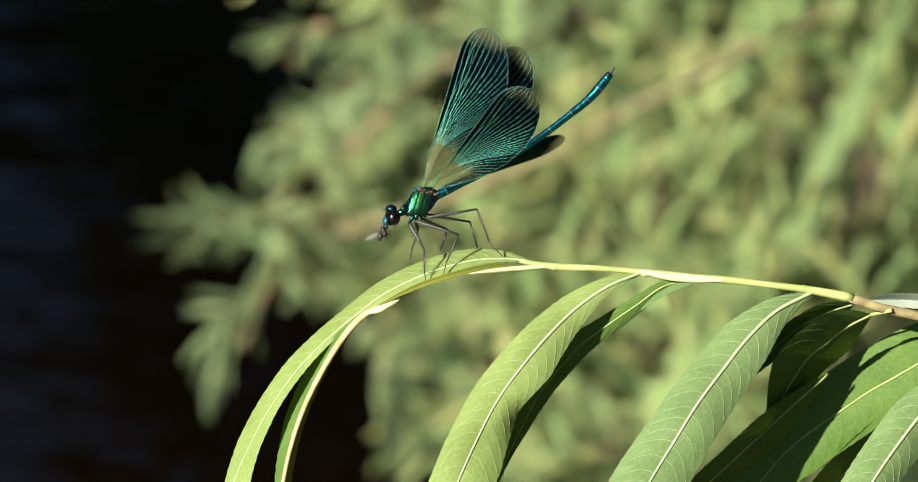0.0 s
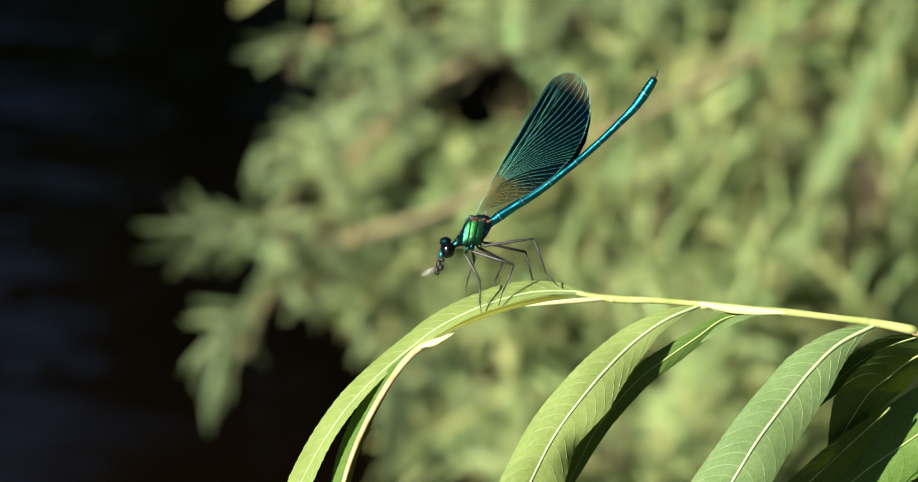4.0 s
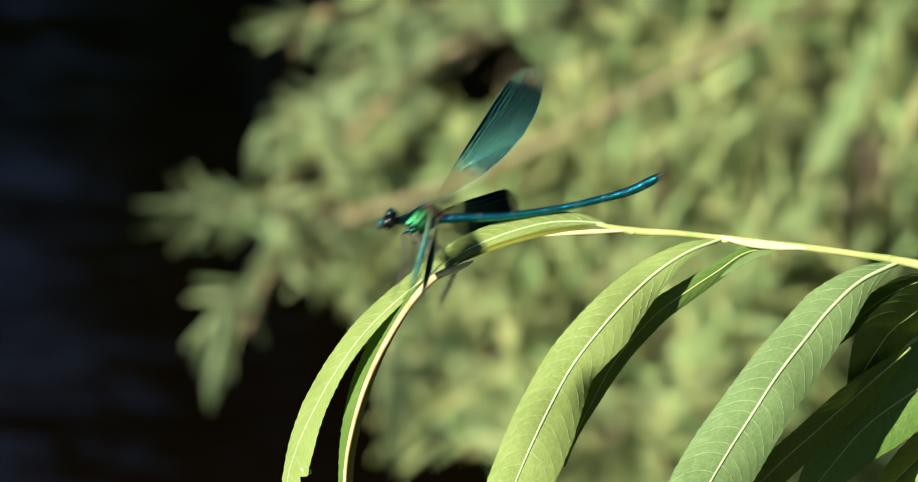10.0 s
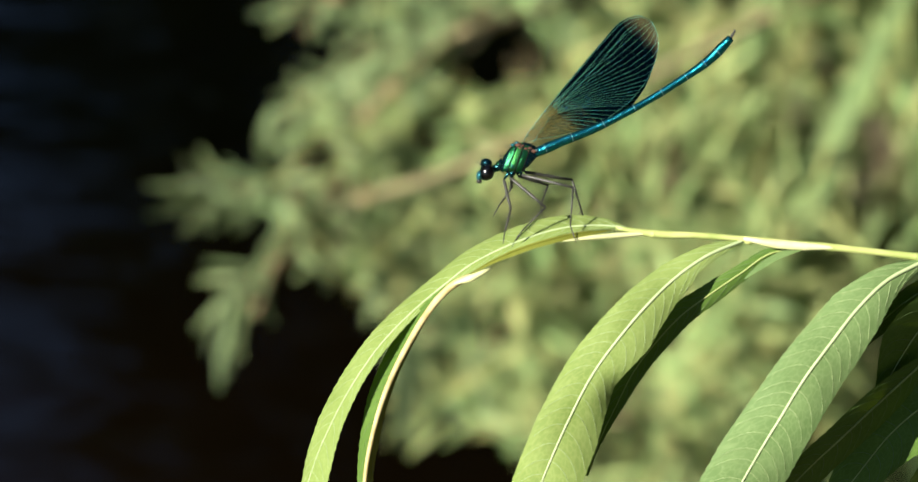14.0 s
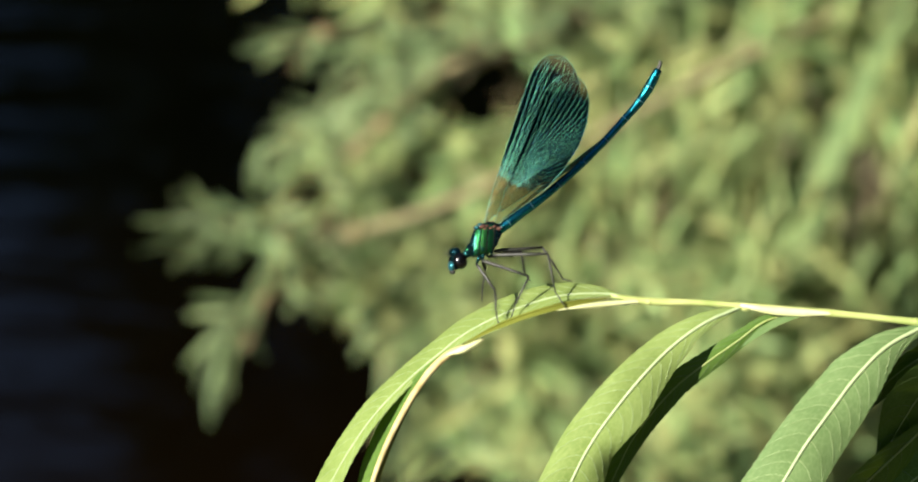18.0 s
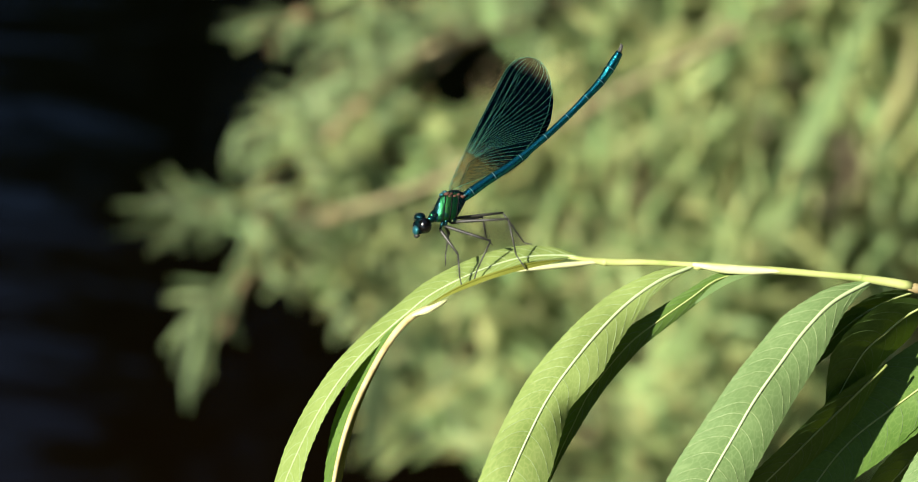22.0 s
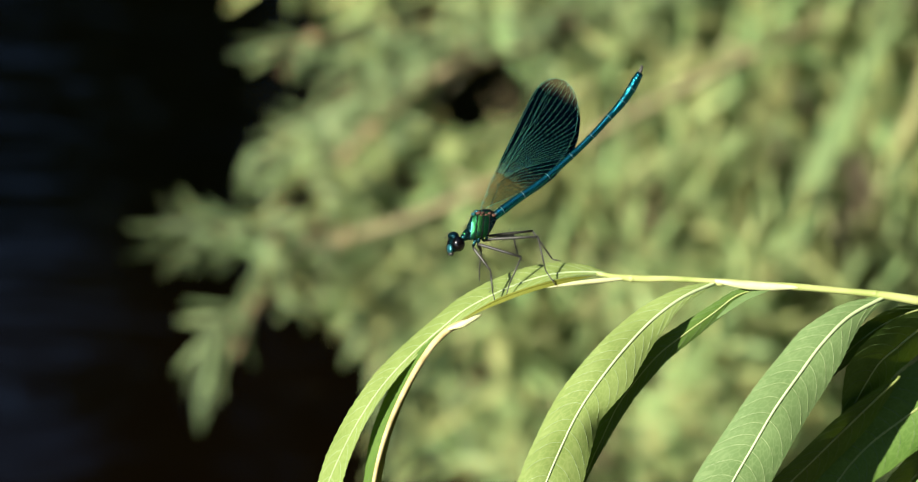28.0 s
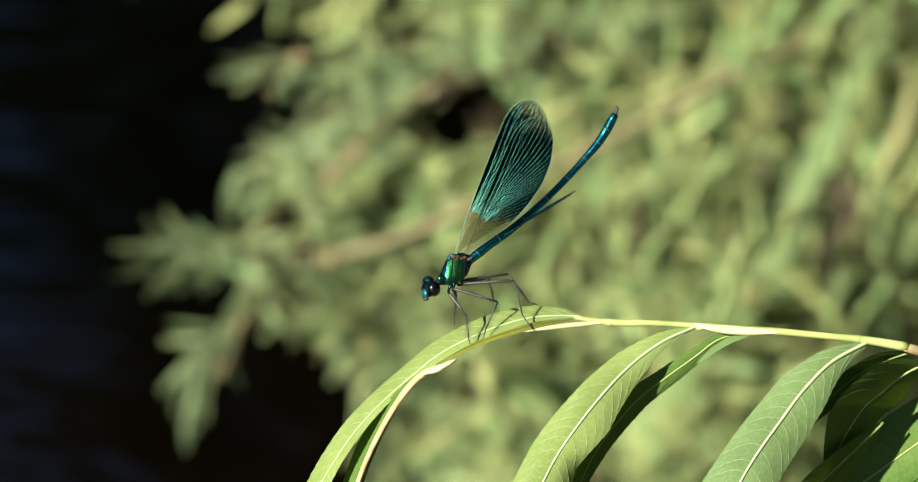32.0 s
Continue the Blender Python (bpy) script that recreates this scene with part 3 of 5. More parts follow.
# broad reed leaves
for x, y, d, x2, y2, d2, w, bw in ((1290, 640, 2.52, 1580, -60, 2.48, 0.0115, 0.012), 
                                   (1180, 640, 2.6, 1195, 250, 2.6, 0.009, 0.004), (1560, 700, 2.6, 1500, 90, 2.7, 0.007, -0.01),
                                   (1230, 230, 2.8, 1330, -60, 2.8, 0.010, 0.004), (1440, 160, 2.8, 1340, -90, 2.8, 0.010, 0.006), (1340, 500, 2.65, 1480, 250, 2.6, 0.008, -0.006),
                                   (1262, 520, 2.5, 1285, 330, 2.48, 0.009, 0.003)):
    p0 = at(x, y, d)
    reed = tagged(new("reed"), "bright green broad reed leaf rising from the bank", "reed", "reeds on the bank")
    g = Geo()
    blade_of_grass(g, x, y, d, x2, y2, d2, w, bw)
    part("blade", g, M_REED, reed)
    g = Geo()
    g.tube([(p0.x + 0.02, p0.y + 0.02, -0.25), (p0.x + 0.01, p0.y, p0.z * 0.5), p0], [0.004, 0.0035, 0.003], 6)
    part("stalk", g, M_REED, reed)

# dry stems lying through the thicket
STEMS = (
    (((2000, -240, 3.0), (1250, 85, 2.50), (900, 262, 2.40), (700, 345, 2.36), (530, 388, 2.34)), 0.0046, M_DRY, "pale dry stem bent across the thicket"),
    (((2100, -300, 3.1), (1150, -10, 2.8), (960, 35, 2.5), (850, 65, 2.44), (760, 92, 2.42)), 0.0040, M_DRY, "pale dry stem bent across the thicket"),
    (((2000, 60, 3.1), (1500, 220, 2.9), (1240, 300, 2.62), (1130, 350, 2.58)), 0.003, M_DRY, "pale dry stem bent across the thicket"),
    (((2000, 480, 3.1), (1500, 600, 2.8), (1250, 660, 2.58), (1080, 700, 2.56)), 0.003, M_DRY, "pale dry stem bent across the thicket"),
    (((2000, -380, 3.2), (900, -100, 2.9), (620, 12, 2.38), (545, 34, 2.32), (478, 48, 2.31)), 0.0044, M_TWIG, "brown willow twig among the leaves"),
    (((2000, -300, 3.2), (900, 0, 2.95), (725, 128, 2.45), (660, 185, 2.37), (600, 238, 2.36)), 0.0042, M_TWIG, "brown willow twig among the leaves"),
    (((2000, -60, 3.2), (800, 330, 2.9), (560, 350, 2.36), (520, 366, 2.33), (490, 372, 2.32)), 0.0044, M_TWIG, "brown willow twig among the leaves"),
    (((2000, -60, 3.2), (700, 430, 2.9), (470, 470, 2.33), (440, 520, 2.29), (425, 570, 2.29)), 0.0034, M_TWIG, "brown willow twig among the leaves"),
)
for places, r, mat_, label in STEMS:
    P = [at(*p) for p in smooth_line(places, 20)]
    a = P[0]
    dry = mat_ is M_DRY
    stem = tagged(new("dry_stem" if dry else "willow_twig"), label, "stem" if dry else "twig", "dead stems and twigs in the thicket")
    g = Geo()
    g.tube(P, [r * (1.1 - 0.6 * i / 19) for i in range(20)], 7)
    part("stalk", g, mat_, stem)
    g = Geo()
    g.tube([a, Vector((a.x + 0.1, a.y + 0.05, a.z * 0.5)), Vector((a.x + 0.15, a.y + 0.05, -0.3))], [r * 1.1, r * 1.2, r * 1.4], 7)
    part("foot", g, mat_, stem)
    for i in (9, 12, 15, 18):
        g = Geo()
        g.ball(P[i], r * 1.25, r * 1.1, r * 1.1, 6, 8)
        part("knot", g, M_TWIG, stem)
        g = Geo()
        g.tube([P[i], P[i] + Vector((-0.008, -0.006, 0.007 if i % 2 else -0.008)), P[i] + Vector((-0.02, -0.008, 0.012 if i % 2 else -0.02))], [r * 0.4, r * 0.3, r * 0.12], 5)
        part("side_twig", g, mat_, stem)


def grass_bank():
    rng = random.Random(9)
    g = Geo()
    for k in range(700):
        x, y, d = rng.uniform(1000, 2500), rng.uniform(300, 1400), rng.uniform(2.9, 3.5)
        p = at(x, y, d)
        q = p + Vector((rng.uniform(-0.09, 0.07), rng.uniform(-0.06, 0.06), rng.uniform(0.12, 0.3)))
        side = Vector((1, rng.uniform(-0.5, 0.5), 0)).normalized()
        w = rng.uniform(0.002, 0.004)
        g.grid([[p.lerp(q, s) - side * w * (1 - s) + Vector((0, 0, -0.03 * s * s)), p.lerp(q, s) + side * w * (1.02 - s) + Vector((0, 0, -0.03 * s * s))] for s in (0, 0.35, 0.7, 1)])
    return tagged(new("dry_grass", g.mesh("dry_grass", M_DRY)), "straw-coloured dry grass on the bank", "grass", kind="stuff")


grass_bank()


def green_grass():
    rng = random.Random(19)
    g = Geo()
    for k in range(110):
        x, d = rng.uniform(1100, 1900), rng.uniform(2.56, 2.75)
        y = rng.uniform(120, 760)
        h, lean_ = rng.uniform(90, 260), rng.uniform(-160, 190)
        blade_of_grass(g, x, y + h / 2, d, x + lean_, y - h / 2, d + rng.uniform(-0.05, 0.05), rng.uniform(0.002, 0.005), rng.uniform(-0.02, 0.02), 5)
    for k in range(4):
        x, y, h = rng.gauss(1275, 30), rng.gauss(440, 40), rng.uniform(120, 220)
        blade_of_grass(g, x, y + h / 2, 2.5, x + rng.uniform(-10, 50), y - h / 2, 2.5, rng.uniform(0.003, 0.007), rng.uniform(-0.01, 0.01), 5)
    return tagged(new("bank_grass", g.mesh("bank_grass", M_GRASS)), "pale green grass blades on the bank", "grass", kind="stuff")


green_grass()

# ---- the willow twig in front ----
HOME = (1060, 365)
HOME_AT = spot(*HOME, DIST)
twig = tagged(new("willow_twig"), "yellow-green willow twig with long drooping leaves", "twig")


def tw(x, y, z=0.0):
    """Twig space: plan place x, y, and z metres towards the camera."""
    return spot(x, y, DIST - z) - HOME_AT


def stem_piece(name, pts, radii, mat, label="", parent=None, n=40, lumps=0.0):
    P = smooth_line(pts, n)
    R = np.interp(np.linspace(0, 1, n), np.linspace(0, 1, len(radii)), radii)
    rng = random.Random(len(pts))
    g = Geo()
    g.tube([tw(*p) for p in P], [r * K * (1 + lumps * rng.uniform(-1, 1)) for r in R], 10)
    return part(name, g, mat, parent or twig, label)


stem_piece("stem", [(1045, 360, 0), (1085, 369, 0), (1110, 373, 0), (1180, 378, 0), (1265, 388, 0), (1340, 399, 0), (1405, 406, 0), (1480, 417, 0), (1560, 430, 0), (1632, 446, 0)],
           [3.5, 7.0, 5.8, 5.0, 7.5, 7.5, 6.2, 6.0, 7.5, 9.0], M_STEM)
stem_piece("older_stem", [(1615, 442, 0), (1645, 452, 0), (1676, 464, -0.001), (1746, 482, -0.002), (1880, 538, -0.004), (2083, 648, -0.01), (2600, 960, -0.02), (3300, 1500, -0.03)],
           [8, 10.5, 12, 13, 14, 16, 19, 24], M_BARK, "brown rough bark", n=60, lumps=0.06)
stem_piece("bark_scale", [(1258, 386, 0.0004), (1300, 395, 0.0005), (1350, 402, 0.0005), (1412, 407, 0.0003)], [3, 7.9, 7.5, 3], M_PALE, "pale cream bark scale", n=16, lumps=0.03)
stem_piece("leaf_bud", [(1100, 372, 0.0), (1060, 373, 0.0010), (1010, 375, 0.0024), (955, 379, 0.0040)], [2.5, 5.0, 4.2, 1.0], M_PALE, "pale cream leaf bud", n=14)
stem_piece("petiole_bud", [(834, 421, 0.0058), (816, 429, 0.0064), (797, 437, 0.0064), (772, 444, 0.0058)], [2, 6.5, 5, 2.5], M_PALE, "pale papery bud scale", n=12, lumps=0.28)
for x, y in ((1108, 373), (1268, 390), (1545, 427)):
    g = Geo()
    g.ball(tw(x, y, 0), 10 * K, 7.2 * K, 7.2 * K)
    part("node", g, M_STEM, twig)


def widths(w, arc, shape):
    """Half widths along a leaf: one number shaped by the common outline, or pairs of plan length and half width."""
    if isinstance(w, (int, float)):
        return w * shape
    return np.interp(arc, [p[0] for p in w], [p[1] for p in w])


def leaf(mid, wa, wb, za, zb, mat, arch=0.0006, vein=2.6, seed=0, tipped=1.0, base=0.32, teeth=0.45, wave=0.0, label="", rib_mat=None, rib=True, buckle=None, lower_mat=None):
    """A willow leaf on the twig. mid: plan places of the midrib with z in mm; wa, wb: half widths on its upper and lower side;
    za, zb: mm by which those edges stand nearer; vein: half width of the midrib."""
    long_ = sum(math.hypot(b[0] - a[0], b[1] - a[1]) for a, b in zip(mid, mid[1:]))
    n = max(24, int(long_ / 4.5))
    P = smooth_line(mid, n)
    T = np.gradient(P[:, :2], axis=0)
    arc = np.r_[0, np.cumsum(np.linalg.norm(np.diff(P[:, :2], axis=0), axis=1))]
    T /= np.linalg.norm(T, axis=1)[:, None]
    rng = random.Random(seed)
    s = np.linspace(0, 1, n)
    row = arc[-1] / (n - 1)
    shape = np.sin(np.clip(s / base, 0, 1) * math.pi / 2) ** 0.85 * np.clip((1 - s) / (1 - tipped * 0.66), 0, 1) ** 0.75
    W = {1: widths(wa, arc, shape), -1: widths(wb, arc, shape)}
    H = {k: w / max(w) for k, w in W.items()}
    cols = 8
    fan = 44 / row                                   # rows by which a side vein runs forward
    starts = {1: [], -1: []}
    for side in (1, -1):
        i = 14 / row
        while i < n * 0.97:
            starts[side].append(i)
            i += rng.uniform(20, 36) / row
    saw = [rng.uniform(0.3, 1.2) * (k % 4 - 1.5) for k in range(n)]

    def ahead(f):
        return fan * (0.12 * f + 1.15 * f ** 2.4)

    def place(i, f, side):
        w = W[side][i]
        if f > 0.95:
            w += teeth * saw[i] * min(1, w / 12)
        x, y = P[i][0] - T[i][1] * side * w * f, P[i][1] + T[i][0] * side * w * f
        h = H[side][i]
        z = P[i][2] / 1000 + ((za if side > 0 else zb) * f * h) / 1000 + arch * (f - f * f) * 2 * h
        z += wave / 1000 * f * math.sin(s[i] * 23 + side * 1.3 + seed) * h
        if buckle and side < 0:
            z -= buckle[2] / 1000 * f * f * math.exp(-((s[i] - buckle[0]) / buckle[1]) ** 2)
        return tw(x, y, z)

    def phase(i, f, side):
        return float(np.interp(i - ahead(f), starts[side], np.arange(len(starts[side])))) + (0.0 if side > 0 else 50.0)

    halves = [(1, [1 - k / cols for k in range(cols + 1)]), (-1, [k / cols for k in range(cols + 1)])]
    g = Geo()
    for side, fs in halves[:1] if lower_mat else halves:
        g.grid([[place(i, f, side) for f in fs] for i in range(n)], [[(phase(i, f, side), f) for f in fs] for i in range(n)])
    blade = part("leaf", g, mat, twig, label)
    if lower_mat:
        g = Geo()
        side, fs = halves[1]
        g.grid([[place(i, f, side) for f in fs] for i in range(n)], [[(phase(i, f, side), f) for f in fs] for i in range(n)])
        part("lower_half", g, lower_mat, blade, "olive-yellow folded half")
    if rib:
        def lift(i, f, side, h):
            j = min(i + 1, n - 1)
            k = max(i - 1, 0)
            nrm = (place(j, f, side) - place(k, f, side)).cross(place(i, min(f + 0.2, 1), side) - place(i, max(f - 0.2, 0), side))
            nrm = nrm.normalized() if nrm.length else Vector((0, 0, 1))
            return place(i, f, side) + (nrm if nrm.z > 0 else -nrm) * h

        g = Geo()
        last = int(n * 0.98)
        g.tube([lift(i, 0.03, 1, 0.00006) for i in range(0, last, 2)], [vein * K * 0.95 * (1.2 - 0.85 * i / last) for i in range(0, last, 2)], 8, 0.75)
        part("midrib", g, rib_mat or (M_SHADED_RIB if mat is M_LEAF_SHADED else M_VEIN), blade, "pale raised midrib")
        for side in (1, -1):
            for i0 in starts[side]:
                if max(W[side]) < 10 or i0 > n * 0.93:
                    continue
                pts = []
                reach = rng.uniform(0.82, 0.96)
                for q in range(13):
                    f = reach * q / 12
                    ii = min(i0 + ahead(f), n - 2.001)
                    a, b = lift(int(ii), f, side, 0.00003), lift(int(ii) + 1, f, side, 0.00003)
                    pts.append(a.lerp(b, ii - int(ii)))
                g = Geo()
                g.tube(pts, [0.52 * K * (1 - 0.5 * q / 12) for q in range(13)], 5, 0.5, False)
                part("side_vein", g, M_SHADED_VEIN if mat is M_LEAF_SHADED else M_SIDE_VEIN, blade)
    return blade


# leaf that carries the insect
leaf([(1062, 360, 0), (1010, 356, 0.5), (970, 357, 0.8), (905, 371, 1.2), (847, 392, 1.2), (800, 415, 1.2), (762, 442, 1), (706, 485, 0.5), (651, 537, 0), (602, 600, -0.5), (560, 670, -1),
      (532, 728, -1), (514, 780, -1), (507, 830, -1), (505, 900, -1), (512, 980, -1)],
     [(0, 2), (35, 13), (92, 21), (150, 25), (220, 25), (319, 23), (388, 23), (464, 25), (544, 25), (628, 24), (690, 18), (742, 11), (790, 9), (870, 7), (950, 1)],
     [(0, 2), (92, 8), (150, 12), (220, 13), (290, 9), (330, 5), (388, 8), (464, 11), (544, 12), (628, 18), (690, 27), (745, 32), (748, 20), (790, 23), (870, 18), (950, 1)],
     -4.0, 3.0, M_LEAF_Y, 0.0004, 1.5, 3, label="sunlit yellow-green leaf with a torn margin")
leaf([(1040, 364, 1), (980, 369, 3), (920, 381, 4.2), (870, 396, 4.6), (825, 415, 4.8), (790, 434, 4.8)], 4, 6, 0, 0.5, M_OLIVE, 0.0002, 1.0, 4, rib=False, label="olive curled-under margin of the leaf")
g = Geo()
g.tube([tw(534, 772, 0.001), tw(540, 776, 0.001), tw(546, 777, 0.001), tw(551, 774, 0.001), tw(551, 780, 0.001), tw(546, 781, 0.001)], [2 * K, 1.6 * K, 1.3 * K, 1.3 * K, 1.2 * K, 0.8 * K], 6)
part("leaf_shred", g, M_UNDER, twig, "curled pale shred of leaf")
# folded, dried leaf beside it
# its upper half takes the darkened green for the shade on it
leaf([(800, 434, 5.8), (770, 447, 5), (749, 465, 4), (722, 498, 2.2), (694, 541, 0.6), (651, 624, -0.8), (626, 698, -1), (612, 765, -1), (609, 830, -1), (614, 900, -1), (624, 970, -1)],
     [(0, 3), (60, 10), (120, 20), (180, 28), (260, 27), (330, 20), (400, 13), (470, 10), (560, 4)], [(0, 2), (60, 4), (150, 6), (250, 9), (330, 12), (420, 13), (500, 8), (560, 2)],
     -2.6, -4.0, M_LEAF_SHADED, 0.0002, 5.6, 5, label="folded leaf with a dry tan ridge", rib_mat=M_TAN, lower_mat=M_OLIVE)
# second leaf
swinging_leaves = [leaf([(1262, 388, 0), (1200, 412, 2), (1142, 450, 3), (1095, 493, 4), (1048, 545, 4), (1003, 603, 4), (960, 678, 4), (925, 750, 4), (893, 824, 3), (860, 910, 2), (830, 1000, 0), (812, 1080, -2)],
     [(0, 2), (66, 18), (135, 31), (206, 40), (269, 45), (342, 49), (457, 51), (512, 50), (589, 48), (680, 40), (760, 22), (830, 1)],
     [(0, 2), (66, 12), (100, 17), (112, 23), (135, 27), (206, 40), (255, 49), (290, 46), (342, 40), (400, 50), (457, 60), (512, 62), (589, 55), (680, 42), (760, 22), (830, 1)],
     -1.0, -1.0, M_LEAF_Y, 0.0009, 2.5, 7, wave=0.8, buckle=(0.42, 0.05, 1.8), label="broad sunlit green leaf with a pale midrib")]
# the leaf behind it, with some of its shade in the colour
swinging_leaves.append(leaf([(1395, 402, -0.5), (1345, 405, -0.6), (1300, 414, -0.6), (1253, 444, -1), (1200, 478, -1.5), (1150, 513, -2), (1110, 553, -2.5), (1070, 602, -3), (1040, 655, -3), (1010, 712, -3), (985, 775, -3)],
     [(0, 2), (60, 7), (150, 15), (260, 22), (400, 26), (560, 4)], [(0, 2), (60, 4), (110, 11), (200, 17), (300, 19), (400, 17), (560, 2)], 0.0, -1, M_LEAF_SHADED, 0.0003, 1.5, 9, label="shaded green leaf turned edge-on"))
leaf([(1362, 406, 0.4), (1325, 413, 0.8), (1290, 430, 1.2), (1256, 455, 1.5)], 5, 6, -1, 1, M_LEAF_B, 0.0002, 1.0, 10, rib=False, label="sunlit turned-up margin of a leaf")
# third leaf
leaf([(1567, 431, 0), (1494, 467, 2), (1447, 510, 3), (1400, 566, 4), (1353, 625, 4), (1312, 687, 4), (1271, 749, 4), (1230, 816, 3), (1190, 890, 2), (1150, 970, 0), (1120, 1050, -2)],
     [(0, 2), (80, 27), (150, 46), (220, 51), (300, 55), (372, 60), (447, 65), (525, 66), (620, 55), (720, 28), (790, 1)],
     [(0, 2), (80, 28), (150, 47), (220, 53), (300, 57), (372, 58), (447, 61), (525, 60), (620, 50), (720, 26), (790, 1)],
     -1.0, -1.6, M_LEAF_B, 0.0009, 2.9, 11, wave=0.6, label="broad bluish-green leaf with a pale midrib")
# leaves in shade below wear the darkened green, which adds to the shadow
leaf([(1636, 456, -2), (1593, 468, -3), (1550, 487, -4), (1507, 515, -4.5), (1474, 544, -5), (1440, 585, -5)], 20, 22, 4, -6, M_LEAF_SHADED, 0.0002, 2.0, 13, label="shaded dark green leaf")
leaf([(1662, 477, -3), (1619, 498, -5), (1581, 526, -6), (1548, 551, -7), (1520, 588, -8), (1493, 629, -9), (1472, 660, -9)], 46, 34, 7.5, -7, M_LEAF_SHADED, 0.0006, 2.2, 15, label="curled leaf in shade")
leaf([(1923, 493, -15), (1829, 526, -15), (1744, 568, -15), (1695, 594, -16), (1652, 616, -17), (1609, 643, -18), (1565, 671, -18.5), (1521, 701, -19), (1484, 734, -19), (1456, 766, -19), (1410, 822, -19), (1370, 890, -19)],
     72, 58, -2, 1, M_LEAF_SHADED, 0.0008, 2.4, 17, label="large bluish-green leaf half in shadow")
leaf([(1580, 580, -11), (1535, 618, -10), (1492, 655, -8), (1451, 690, -6), (1409, 727, -5), (1361, 768, -5), (1313, 815, -5), (1270, 870, -5), (1240, 930, -5)], 26, 30, 4, -6, M_LEAF_SHADED, 0.0004, 2.2, 19, label="shaded leaf behind the others")
leaf([(1827, 578, 0), (1785, 617, 1), (1741, 663, 2), (1702, 711, 3), (1657, 773, 4), (1611, 849, 4), (1570, 940, 3)], 50, 40, -1, -2, M_LEAF_B, 0.0008, 3.2, 21, label="sunlit bluish-green leaf")
leaf([(1816, 618, -21), (1774, 638, -21), (1700, 677, -22), (1636, 726, -23), (1583, 776, -24), (1530, 830, -24), (1490, 900, -24)], 34, 34, 6, -6, M_LEAF_SHADED, 0.0004, 2.2, 23, label="shaded green leaf")
leaf([(1650, 450, -2), (1707, 452, -6), (1779, 462, -10), (1870, 500, -14)], 14, 12, 1, 2, M_UNDER, 0.0003, 1.6, 25, rib=False, label="pale leaf underside")
for a, b in (((1650, 452, 0), (1636, 456, -0.002)), ((1700, 470, 0), (1662, 477, -0.003)), ((1960, 578, -0.005), (1923, 493, -0.015)), ((1900, 548, -0.004), (1827, 578, 0)), ((1890, 545, -0.004), (1816, 618, -0.021))):
    stem_piece("leaf_stalk", [a, ((a[0] + b[0]) / 2, (a[1] + b[1]) / 2, (a[2] + b[2]) / 2), b], [4, 3.5, 3], M_STEM, n=5)

g = Geo()
tip = REST @ (HOME_AT + tw(3300, 1500, -0.03))
g.tube([(tip.x + 0.03, tip.y + 0.02, -0.4), (tip.x + 0.01, tip.y + 0.01, 0.3), tip, tip + Vector((-0.01, 0.02, 0.12))], [0.02, 0.017, 0.012, 0.004], 10)
tagged(new("willow_shoot", g.mesh("willow_shoot", M_BARK)), "upright brown willow shoot that bears the twig", "stem")

# ---- the damselfly ----
KI = K / 0.986
PIVOT = (809.0, 369.0)          # the wing roots
LEAN = 35.7                     # degrees by which the body rises to the tail as drawn


def bug(x, y, z=0.0):
    """Insect space: side plan x, y, and z metres to its left, towards the camera."""
    return Vector(((x - PIVOT[0]) * KI, (PIVOT[1] - y) * KI, z))


damselfly = tagged(new("damselfly"), "metallic blue-green damselfly with dark banded wings", "damselfly")
MM = 0.001


# thorax: a deep, slanted block of plates
g = Geo()
spine = [(772, 396), (778, 392), (788, 388), (800, 386), (812, 385), (821, 382), (828, 377)]
DEEP = (10, 21, 26, 27, 25, 17, 8)
rings = []
for (x, y), h, w in zip(spine, DEEP, (0.5, 1.1, 1.45, 1.6, 1.5, 1.1, 0.6)):
    ring = []
    for k in range(33):
        a = 2 * math.pi * k / 32
        c, d = math.cos(a), math.sin(a)
        c, d = math.copysign(abs(c) ** 0.7, c), math.copysign(abs(d) ** 0.75, d)
        ring.append(bug(x + 0.22 * h * c, y - 0.97 * h * c, 0.9 * w * MM * d * (1 - 0.22 * c)))
    rings.append(ring)
g.grid(rings)
thorax = part("thorax", g, M_HEAD, damselfly, "dark metallic green thorax")
for i in (2, 3, 4):
    for sd in (1, -1):
        g = Geo()
        mid_ = sum(rings[i], Vector()) / 33
        g.tube([mid_ + (rings[i][k * sd] - mid_) * 1.03 for k in range(3, 15)], 0.085 * MM, 6)
        part("seam", g, M_SEAM, thorax, "black seam")
for i, mat_, top in ((0, M_HEAD, 2), (1, M_THORAX, 3), (2, M_GREEN, 3), (3, M_THORAX, 4), (4, M_HEAD, 3)):
    for sd in (1, -1):
        g = Geo()
        core = (sum(rings[i], Vector()) + sum(rings[i + 1], Vector())) / 66
        g.grid([[core + (rings[i][k * sd].lerp(rings[i + 1][k * sd], q) - core) * (1.015 + 0.06 * math.sin(math.pi * q) * math.sin(math.pi * (k - top) / (15 - top))) for k in range(top, 16)] for q in (0.12, 0.3, 0.5, 0.7, 0.88)])
        part("side_plate", g, mat_, thorax, "metallic green side plate")
